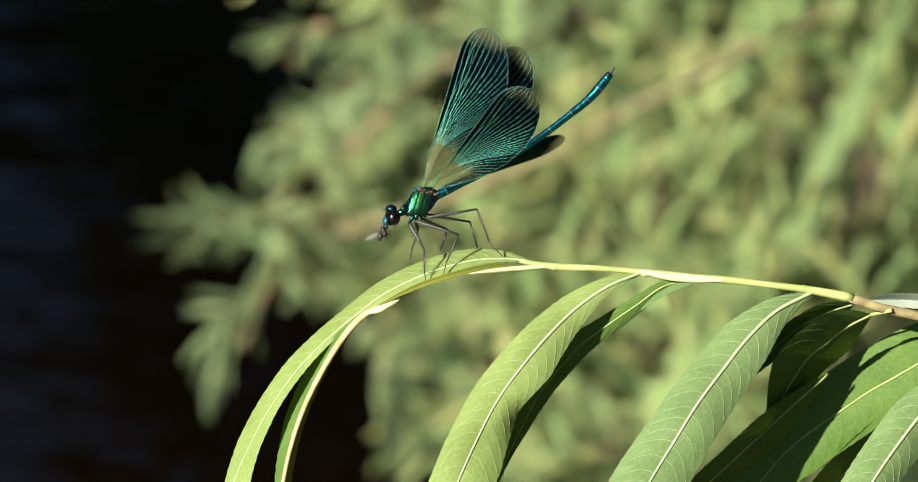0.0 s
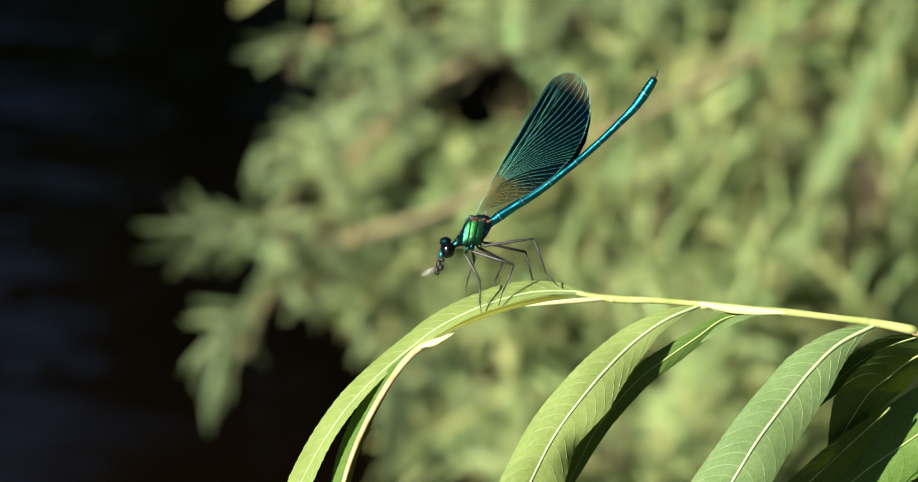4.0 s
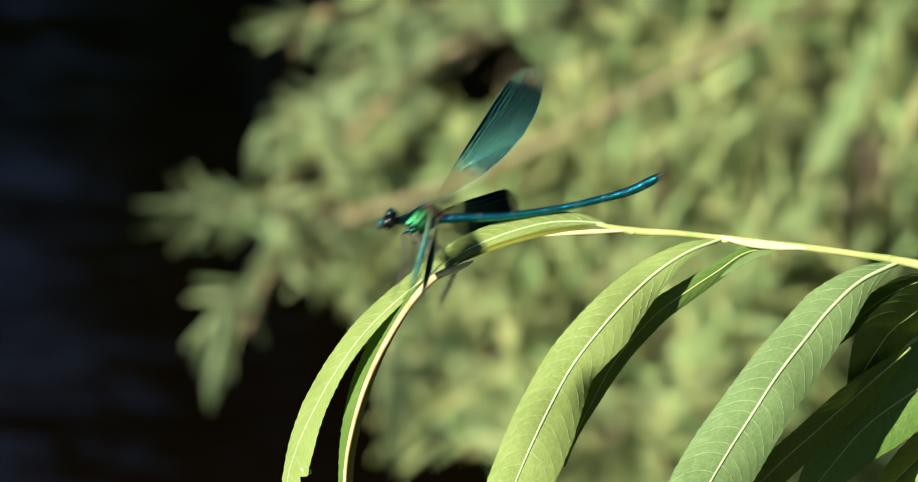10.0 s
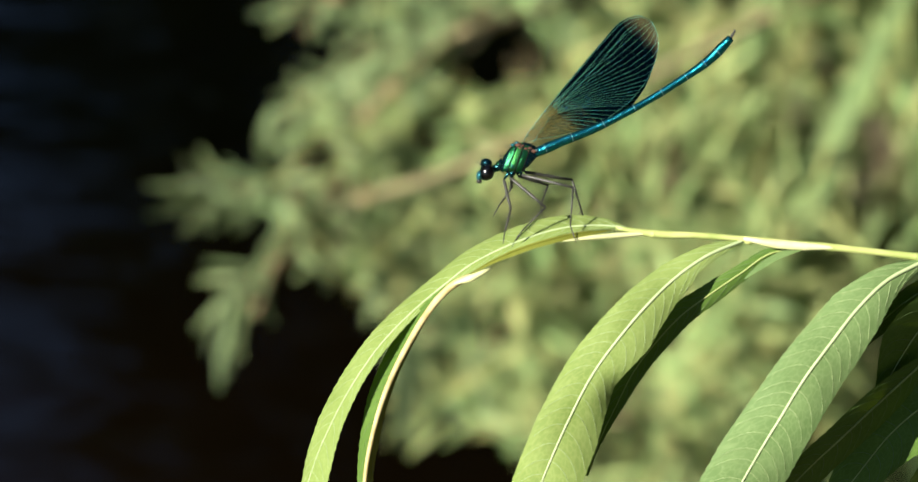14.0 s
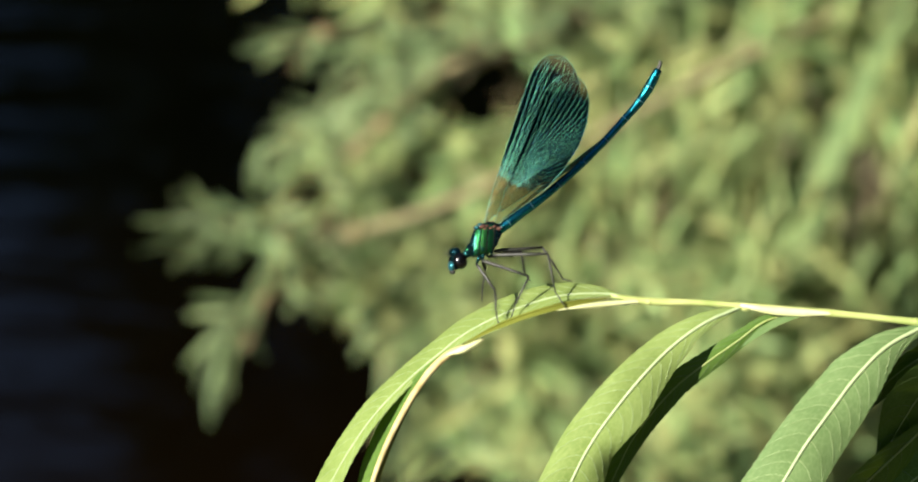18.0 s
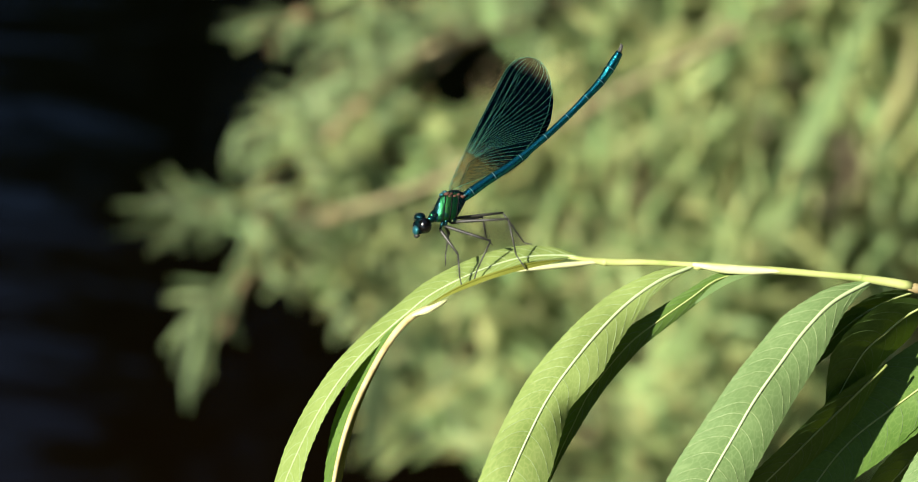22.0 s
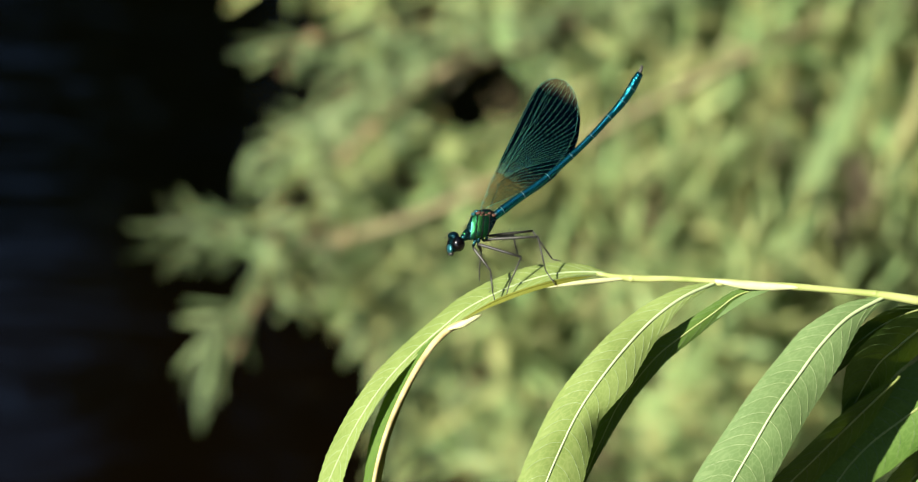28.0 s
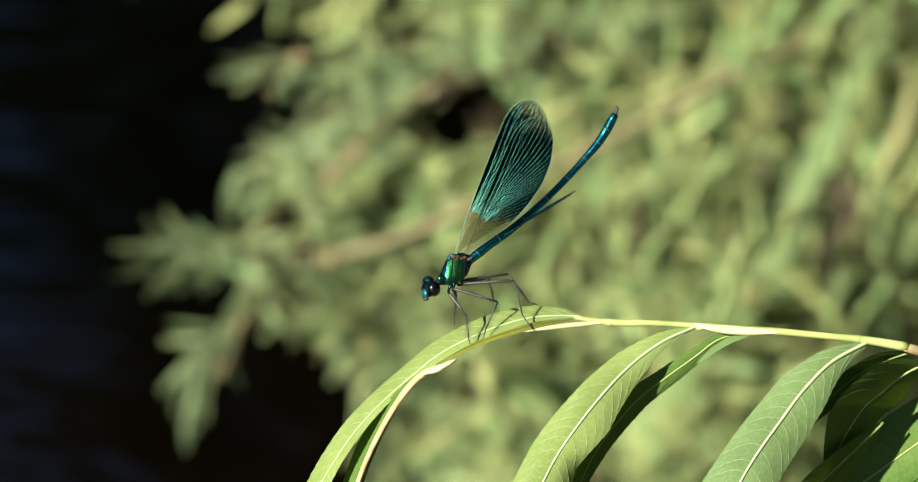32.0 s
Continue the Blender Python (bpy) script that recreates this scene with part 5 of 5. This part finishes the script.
def motions():
    global SWAY
    walk(twig, sway_rows(SWAY := [
        (0, 900.8, 450.0, -1.97, 0.968), (0.5, 918.0, 466.3, -1.93, 0.984), (1, 954.4, 495.6, -2.02, 0.995), (1.5, 969.7, 480.3, -2.03, 0.995), (2, 969.6, 483.0, -2.05, 0.980), (2.5, 978.3, 489.5, -2.03, 0.992),
        (3, 985.6, 497.2, -2.18, 0.986), (3.5, 996.4, 500.9, -2.01, 0.986), (5.5, 1002.5, 512.8, -1.98, 0.991), (6, 1013.2, 496.7, -1.90, 0.992), (6.5, 1013.2, 499.1, -1.84, 0.998), (7, 1022.4, 519.8, -1.98, 1.002),
        (7.5, 1041.6, 498.4, -1.85, 1.007), (8, 1038.7, 486.5, -2.25, 1.001), (8.5, 1069.2, 396.9, 0.26, 0.997), (9, 1060.0, 365.0, 0.00, 1.000), (9.5, 1046.7, 368.8, 0.06, 0.999), (10, 1033.0, 387.4, -0.83, 0.998),
        (10.5, 1002.2, 440.9, -2.60, 1.007), (11, 1033.9, 442.1, -2.98, 1.005), (11.5, 1066.5, 441.4, -2.95, 1.014), (12, 1117.3, 340.2, 0.16, 1.014), (12.5, 1098.8, 340.4, 0.13, 1.011), (13, 1093.0, 349.0, -0.35, 1.012),
        (13.5, 1083.0, 367.0, -1.68, 1.017), (15.5, 1014.9, 469.2, -2.55, 1.026), (16, 998.9, 505.2, -2.75, 1.024), (16.5, 1029.8, 553.5, -2.57, 1.027), (17, 1044.4, 565.5, -2.86, 1.035), (17.5, 1056.9, 569.5, -3.09, 1.040),
        (18, 1058.1, 509.3, -2.67, 1.038), (18.5, 1027.9, 524.0, -3.37, 1.036), (19, 1036.6, 497.2, -2.69, 1.032), (19.5, 1043.7, 468.7, -2.85, 1.033), (20, 1054.1, 467.7, -2.87, 1.028), (20.5, 1055.1, 460.8, -3.51, 1.019),
        (21, 1038.9, 449.9, -3.12, 1.008), (21.5, 1023.3, 416.6, -3.15, 0.997), (22, 985.5, 443.1, -3.48, 0.993), (22.5, 998.3, 448.5, -3.05, 0.988), (23, 1020.0, 487.0, -3.44, 0.982), (23.5, 1048.1, 486.0, -3.25, 0.981),
        (24, 1061.0, 473.5, -3.16, 0.973), (24.5, 1067.3, 475.2, -3.19, 0.970), (25, 1060.3, 471.2, -3.24, 0.966), (25.5, 1051.4, 458.0, -3.38, 0.966), (27.5, 1027.8, 450.1, -3.44, 0.949), (28, 1033.0, 471.2, -3.42, 0.946),
        (28.5, 1039.6, 465.6, -3.50, 0.943), (29, 1058.0, 503.1, -3.19, 0.946), (29.5, 1063.2, 493.1, -3.48, 0.946), (30, 1079.2, 507.1, -3.34, 0.948), (30.5, 1082.6, 550.2, -3.11, 0.955), (31, 1055.0, 557.8, -3.12, 0.957),
        (31.5, 1005.6, 576.0, -3.42, 0.964), (32, 994.9, 546.2, -3.24, 0.965),
    ]))
    # seated: wing roots on the twig's plan, rise of the body, turn away at the tail; in the air: wing roots, rise, turn
    walk(damselfly, rows := body_rows([
        (0, 888, 233, 31.2, 9), (0.5, 889, 231, 31.3, 9), (1, 889, 229, 32.0, 10), (1.5, 889, 229, 31.8, 8), (2, 888, 225, 32.5, 0), (2.5, 887, 228, 33.1, 8),
        (3, 885, 228, 33.6, 5), (3.5, 887, 228, 36.5, 2), (5.5, 877, 229, 37.5, 8), (6, 878, 229, 36.5, 8), (6.5, 879, 229, 36.7, 7), (7, 880, 230, 36.3, 9),
        (7.5, 881, 229, 35.7, 10), (8, 881, 227, 35.3, 8), (13.7, 915, 225, 24, 4), (14.4, 897, 232, 29, 2), (15.5, 892, 233, 30.6, 2), (16, 888, 234, 32.0, 5), (16.5, 885, 234, 32.4, 4), (17, 886, 236, 32.8, 8),
        (17.5, 875, 236, 35.5, 14), (18, 852, 239, 40.6, 12), (18.5, 861, 240, 38.1, 12), (19, 865, 242, 35.5, 10), (19.5, 865, 242, 36.0, 9), (20, 860, 241, 37.8, 10),
        (20.5, 858, 241, 37.7, 11), (21, 856, 242, 37.0, 12), (21.5, 854, 241, 37.8, 13), (22, 855, 242, 37.6, 15), (22.5, 856, 241, 37.8, 14), (23, 855, 243, 37.7, 15),
        (23.5, 857, 243, 37.5, 16), (24, 856, 241, 37.9, 13), (24.5, 852, 241, 38.6, 14), (25, 849, 242, 38.8, 14), (25.5, 852, 241, 38.8, 14), (27.5, 849, 241, 39.3, 13),
        (28, 851, 241, 39.1, 14), (28.5, 851, 242, 39.0, 15), (29, 851, 242, 39.2, 15), (29.5, 850, 242, 39.2, 15), (30, 851, 242, 39.5, 15), (30.5, 853, 246, 39.3, 16),
        (31, 853, 244, 39.3, 15), (31.5, 854, 244, 39.4, 16), (32, 850, 244, 39.8, 17),
    ], [  # t, wing roots x, y, rise, yaw
        (8.1, 735, 225, 25, 10), (8.2, 120, 400, 12, 20), (8.3, -500, 480, 10, 20), (9.0, -900, 100, 10, 0), (9.5, 700, -700, 15, 0),
        (9.7, 1130, -60, 20, 0), (9.8, 1060, 235, 18, 0), (9.9, 960, 300, 17, 5), (9.967, 775, 352, 11, 2, 0.672), (10.0, 741, 362, 9, 0, 0.672), (10.1, 690, 430, 15, 0, 0.672), (10.2, 660, 495, 40, 15), (10.3, 620, 500, 44, 10),
        (10.4, 615, 485, 44, 8), (10.6, 640, 510, 42, 8), (10.8, 645, 482, 38, 8), (11.0, 658, 474, 38.5, 12), (11.3, 684, 459, 37, 10), (11.5, 705, 444, 35, 8), (11.6, 712, 428, 35, 8),
        (11.7, 712, 300, 22, 5), (11.8, 705, 70, 20, 5), (11.9, 690, -180, 25, 5), (12.2, 900, -700, 20, 0), (12.8, 1250, -420, 20, 40),
        (12.9, 1240, -180, 20, 62), (13.0, 1222, -22, 25, 70), (13.1, 1222, 95, 28, 48), (13.2, 1150, 165, 22, 20), (13.3, 1062, 165, 18, 5),
        (13.4, 980, 225, 20, 0), (13.5, 965, 240, 22, 5),
    ]))
    # another one crosses the water further back
    walk(rival, [(t, fly_pose(t, x, y, 15, turn, d)) for t, x, y, turn, d in (
        (0, -700, 500, 0, 2.7), (7.5, -300, 700, 0, 2.7), (7.8, 390, 730, 0, 2.7), (8.05, 420, 500, 20, 2.7), (8.3, 365, 175, 10, 2.7), (8.5, 360, 295, 0, 2.7), (8.65, 420, -200, 0, 2.6),
        (9.5, 900, -400, 0, 2.4), (9.75, 980, 500, 0, 2.35), (9.9, 1060, 660, 0, 2.3), (10.1, 1187, 700, 0, 2.3), (10.3, 1350, 900, 0, 2.3), (12.6, 1300, 1000, 0, 2.3), (12.85, 1260, 820, 0, 2.3), (13.0, 1205, 697, 0, 2.3),
        (13.15, 1150, 860, 0, 2.3), (13.6, 900, 1100, 0, 2.4), (15.1, -250, 800, 0, 2.7), (15.3, 230, 560, 0, 2.7), (15.5, 313, 195, 0, 2.7), (15.6, 300, 94, 0, 2.7), (15.75, 280, -200, 0, 2.7), (32, -700, -300, 0, 2.7))])
    held = Matrix.Translation(bug(734, 441, 0.0006))
    walk(prey, [(t, m @ held) for t, m in rows if t < 9.2] + [(32.0, body_at(9.0, rows) @ held)])
    # wing tips off their hinges: near and far forewing, near and far hindwing
    walk(fore_near, wing_rows(fore_near, 0, tips := [
        (0.0, (92, -291, 0, -11), (157, -261), (145, -186, 0, 0, 0.55), (229, -97, 0, 9)),
        (0.2, (110, -280, 0, -11), (160, -255), (149, -191, 0, 0, 0.55), (214, -118)),
        (0.4, (160, -245), (165, -240), (170, -215), (200, -150)),
        (0.6, *REST_TIPS),
        (8.02, *REST_TIPS),
        (8.06, (60, -270), (90, -275), (180, -180), (150, -200)),
        (8.1, (150, -60), (120, -220), (230, 30), (200, -120)),
        (8.2, (60, -250), (90, -260), (150, -190, 0, 0, 0.55), (170, -190)),
        (9.6, (60, -250), (90, -260), (150, -190, 0, 0, 0.55), (170, -190)),
        (9.7, (40, -200), (60, -200), (140, -60), (160, -60)),
        (9.8, (90, -250), (110, -260), (190, -130), (180, -150)),
        (9.9, (120, -120), (60, -230), (200, 0), (200, -120)),
        (9.97, (0, 95, 0, 80, 1), (25, -285, 0, -30), (10, 92, 0, 80, 1), (112, -90, 0, 0, 1)),
        (10.0, (32, 92, 0, 80, 1), (45, -288, 0, -30), (36, 88, 0, 80, 1), (114, -85, 0, 0, 1)),
        (10.03, (62, 80, 0, 80, 1), (62, -285, 0, -30), (60, 80, 0, 80, 1), (118, -88, 0, 0, 1)),
        (10.1, (60, -280), (120, -260), (150, -150), (160, -190)),
        (10.2, (-140, 160), (60, -280), (-80, 150), (110, -250)),
        (10.3, (-170, 120), (10, -290), (120, 60), (50, -270)),
        (10.4, (40, -285), (70, -280), (180, 40), (110, -240)),
        (10.5, (60, -285), (90, -280), (170, 60), (120, -235)),
        (10.6, (95, -280), (115, -270), (190, 70), (130, -230)),
        (10.75, (140, -262), (142, -258), (160, -230), (150, -235)),
        (10.8, (150, -255), (148, -258), (150, -236), (155, -236)),
        (11.2, (160, -255), (159, -256), (145, -240), (145, -241)),
        (11.6, *REST_TIPS),
        (11.65, (80, -260), (90, -270), (170, -150), (160, -190)),
        (11.7, (-100, 150), (140, -190), (60, 120), (170, -120)),
        (11.8, (140, -220), (100, -240), (220, -60), (200, -120)),
        (11.9, (60, -200), (60, -220), (180, 40), (160, -60)),
        (12.9, (100, -100), (60, -150), (150, -60), (120, -80)),
        (12.97, (105, 62, 0, 0, 0.8), (105, 62, 0, 0, 0.8), (140, 66, 0, 0, 0.8), (140, 66, 0, 0, 0.8)),
        (13.0, (108, 84, 0, 0, 0.8), (108, 70, 0, 0, 0.8), (142, 88, 0, 0, 0.8), (142, 74, 0, 0, 0.8)),
        (13.03, (110, 106, 0, 0, 0.8), (110, 92, 0, 0, 0.8), (144, 110, 0, 0, 0.8), (144, 96, 0, 0, 0.8)),
        (13.1, (80, -200), (80, -200), (170, -110), (170, -110)),
        (13.2, (120, -90), (60, -180), (190, 30), (180, -40)),
        (13.3, (120, -240), (80, -260), (200, -120), (190, -150)),
        (13.4, (60, -240), (40, -260), (180, -120), (170, -170)),
        (13.5, (130, -222), (20, -240), (205, -150), (180, -170)),
        (13.6, (120, -250), (100, -260), (190, -150), (170, -190)),
        (13.8, *REST_TIPS),
        (15.4, *RAISED),
        (16.4, *RAISED),
        (17.3, *FOLDED),
        (17.5, (165, -235), (155, -250), (172, -225), (190, -190)),
        (17.75, (154, -256, 0, -10), (158, -254), (150, -224, 0, 0, 0.3), (192, -150)),
        (18.0, (148, -264, 0, -14), (156, -258), (146, -230, 0, 0, 0.3), (203, -118, 0, 6)),
        (18.25, *FOLDED),
        (19.8, *FOLDED),
        (19.92, (100, -280, 0, -24), (155, -262), (134, -186, 0, 0, 0.55), (206, -106)),
        (20.0, (79, -287, 0, -24), (152, -265), (118, -166, 0, 0, 0.55), (212, -78, 0, 9)),
        (20.15, (100, -275, 0, -20), (155, -260), (134, -196, 0, 0, 0.55), (206, -116)),
        (20.35, *FOLDED),
        (24.3, *FOLDED),
        (24.45, (95, -282, 0, -24), (150, -262), (134, -186, 0, 0, 0.55), (216, -81)),
        (24.6, (95, -282, 0, -24), (150, -262), (134, -186, 0, 0, 0.55), (211, -96)),
        (24.75, (165, -235), (160, -245), (170, -225), (190, -190)),
        (24.9, (95, -275, 0, -24), (155, -262), (134, -196, 0, 0, 0.55), (200, -96)),
        (24.97, (70, -283, 0, -24), (155, -262), (122, -158, 0, 0, 0.55), (213, -18, 0, 77)),
        (25.0, (59, -284, 0, -24), (155, -262), (120, -153, 0, 0, 0.55), (215, -2, 0, 77)),
        (25.03, (50, -284, 0, -24), (154, -262), (116, -146, 0, 0, 0.55), (216, 8, 0, 77)),
        (25.15, (95, -275, 0, -24), (155, -258), (134, -196, 0, 0, 0.55), (200, -96)),
        (25.35, *FOLDED),
        (31.35, *FOLDED),
        (31.5, (131, -262, 0, -24), (163, -248), (150, -205, 0, 0, 0.45), (176, -169)),
        (31.6, (112, -266, 0, -24), (158, -256), (142, -203, 0, 0, 0.5), (181, -154, 0, 8)),
        (31.7, (90, -276, 0, -24), (154, -260), (128, -200, 0, 0, 0.55), (185, -140, 0, 5)),
        (31.8, (75, -284, 0, -24), (158, -258), (106, -182, 0, 0, 0.55), (212, -106, 0, 5)),
        (31.9, (71, -288, 0, -24), (155, -260), (100, -176, 0, 0, 0.55), (218, -91, 0, 36)),
        (31.96, (140, -264, 0, -8), (157, -256), (130, -222, 0, 0, 0.4), (210, -91, 0, 30)),
        (32.0, (154, -257, 0, 0, 0.5), (158, -255), (142, -230, 0, 0, 0.3), (205, -92, 0, 26)),
    ]))
    walk(fore_far, wing_rows(fore_far, 1, tips))
    walk(hind_near, wing_rows(hind_near, 2, tips))
    walk(hind_far, wing_rows(hind_far, 3, tips))
    for k, ob in enumerate(LEGS):
        reach, hip = Vector(ob["reach"]), ob.location.copy()
        keys = []
        for t, m in rows:
            flying = 8.05 < t < 10.15 or 11.65 < t < 13.45
            if flying:
                goal = Vector((0.35 + 0.10 * k, -1.0, 0.35 * (1 if k % 2 == 0 else -1)))
            else:
                spots = next(f for until, f in FEET if t < until)
                x, y, z = spots[k]
                goal = m.inverted() @ (sway_at(t) @ tw(x, y, z * MM)) - hip
            keys.append((t, Matrix.Translation(hip) @ reach.rotation_difference(goal).to_matrix().to_4x4()))
        walk(ob, keys)
    # the second leaf and the one behind it swing a little on their stalks
    for ob in swinging_leaves:
        pivot = tw(1262, 388)
        walk(ob, [(t, Matrix.Translation(pivot) @ Matrix.Rotation(radians(-a), 4, "Z") @ Matrix.Translation(-pivot)) for t, a in (
            (0, 0), (8, 0), (9, 0), (11.5, 0), (12, 1.6), (13, 1.7), (13.5, 0.8), (15.5, 0), (20, 0), (22, 1.0), (24, 0.2), (32, 0))])
    walk(water, [(0.0, pose(0, 0, 0)), (32.0, pose(2.4, -0.15, 0))])


motions()
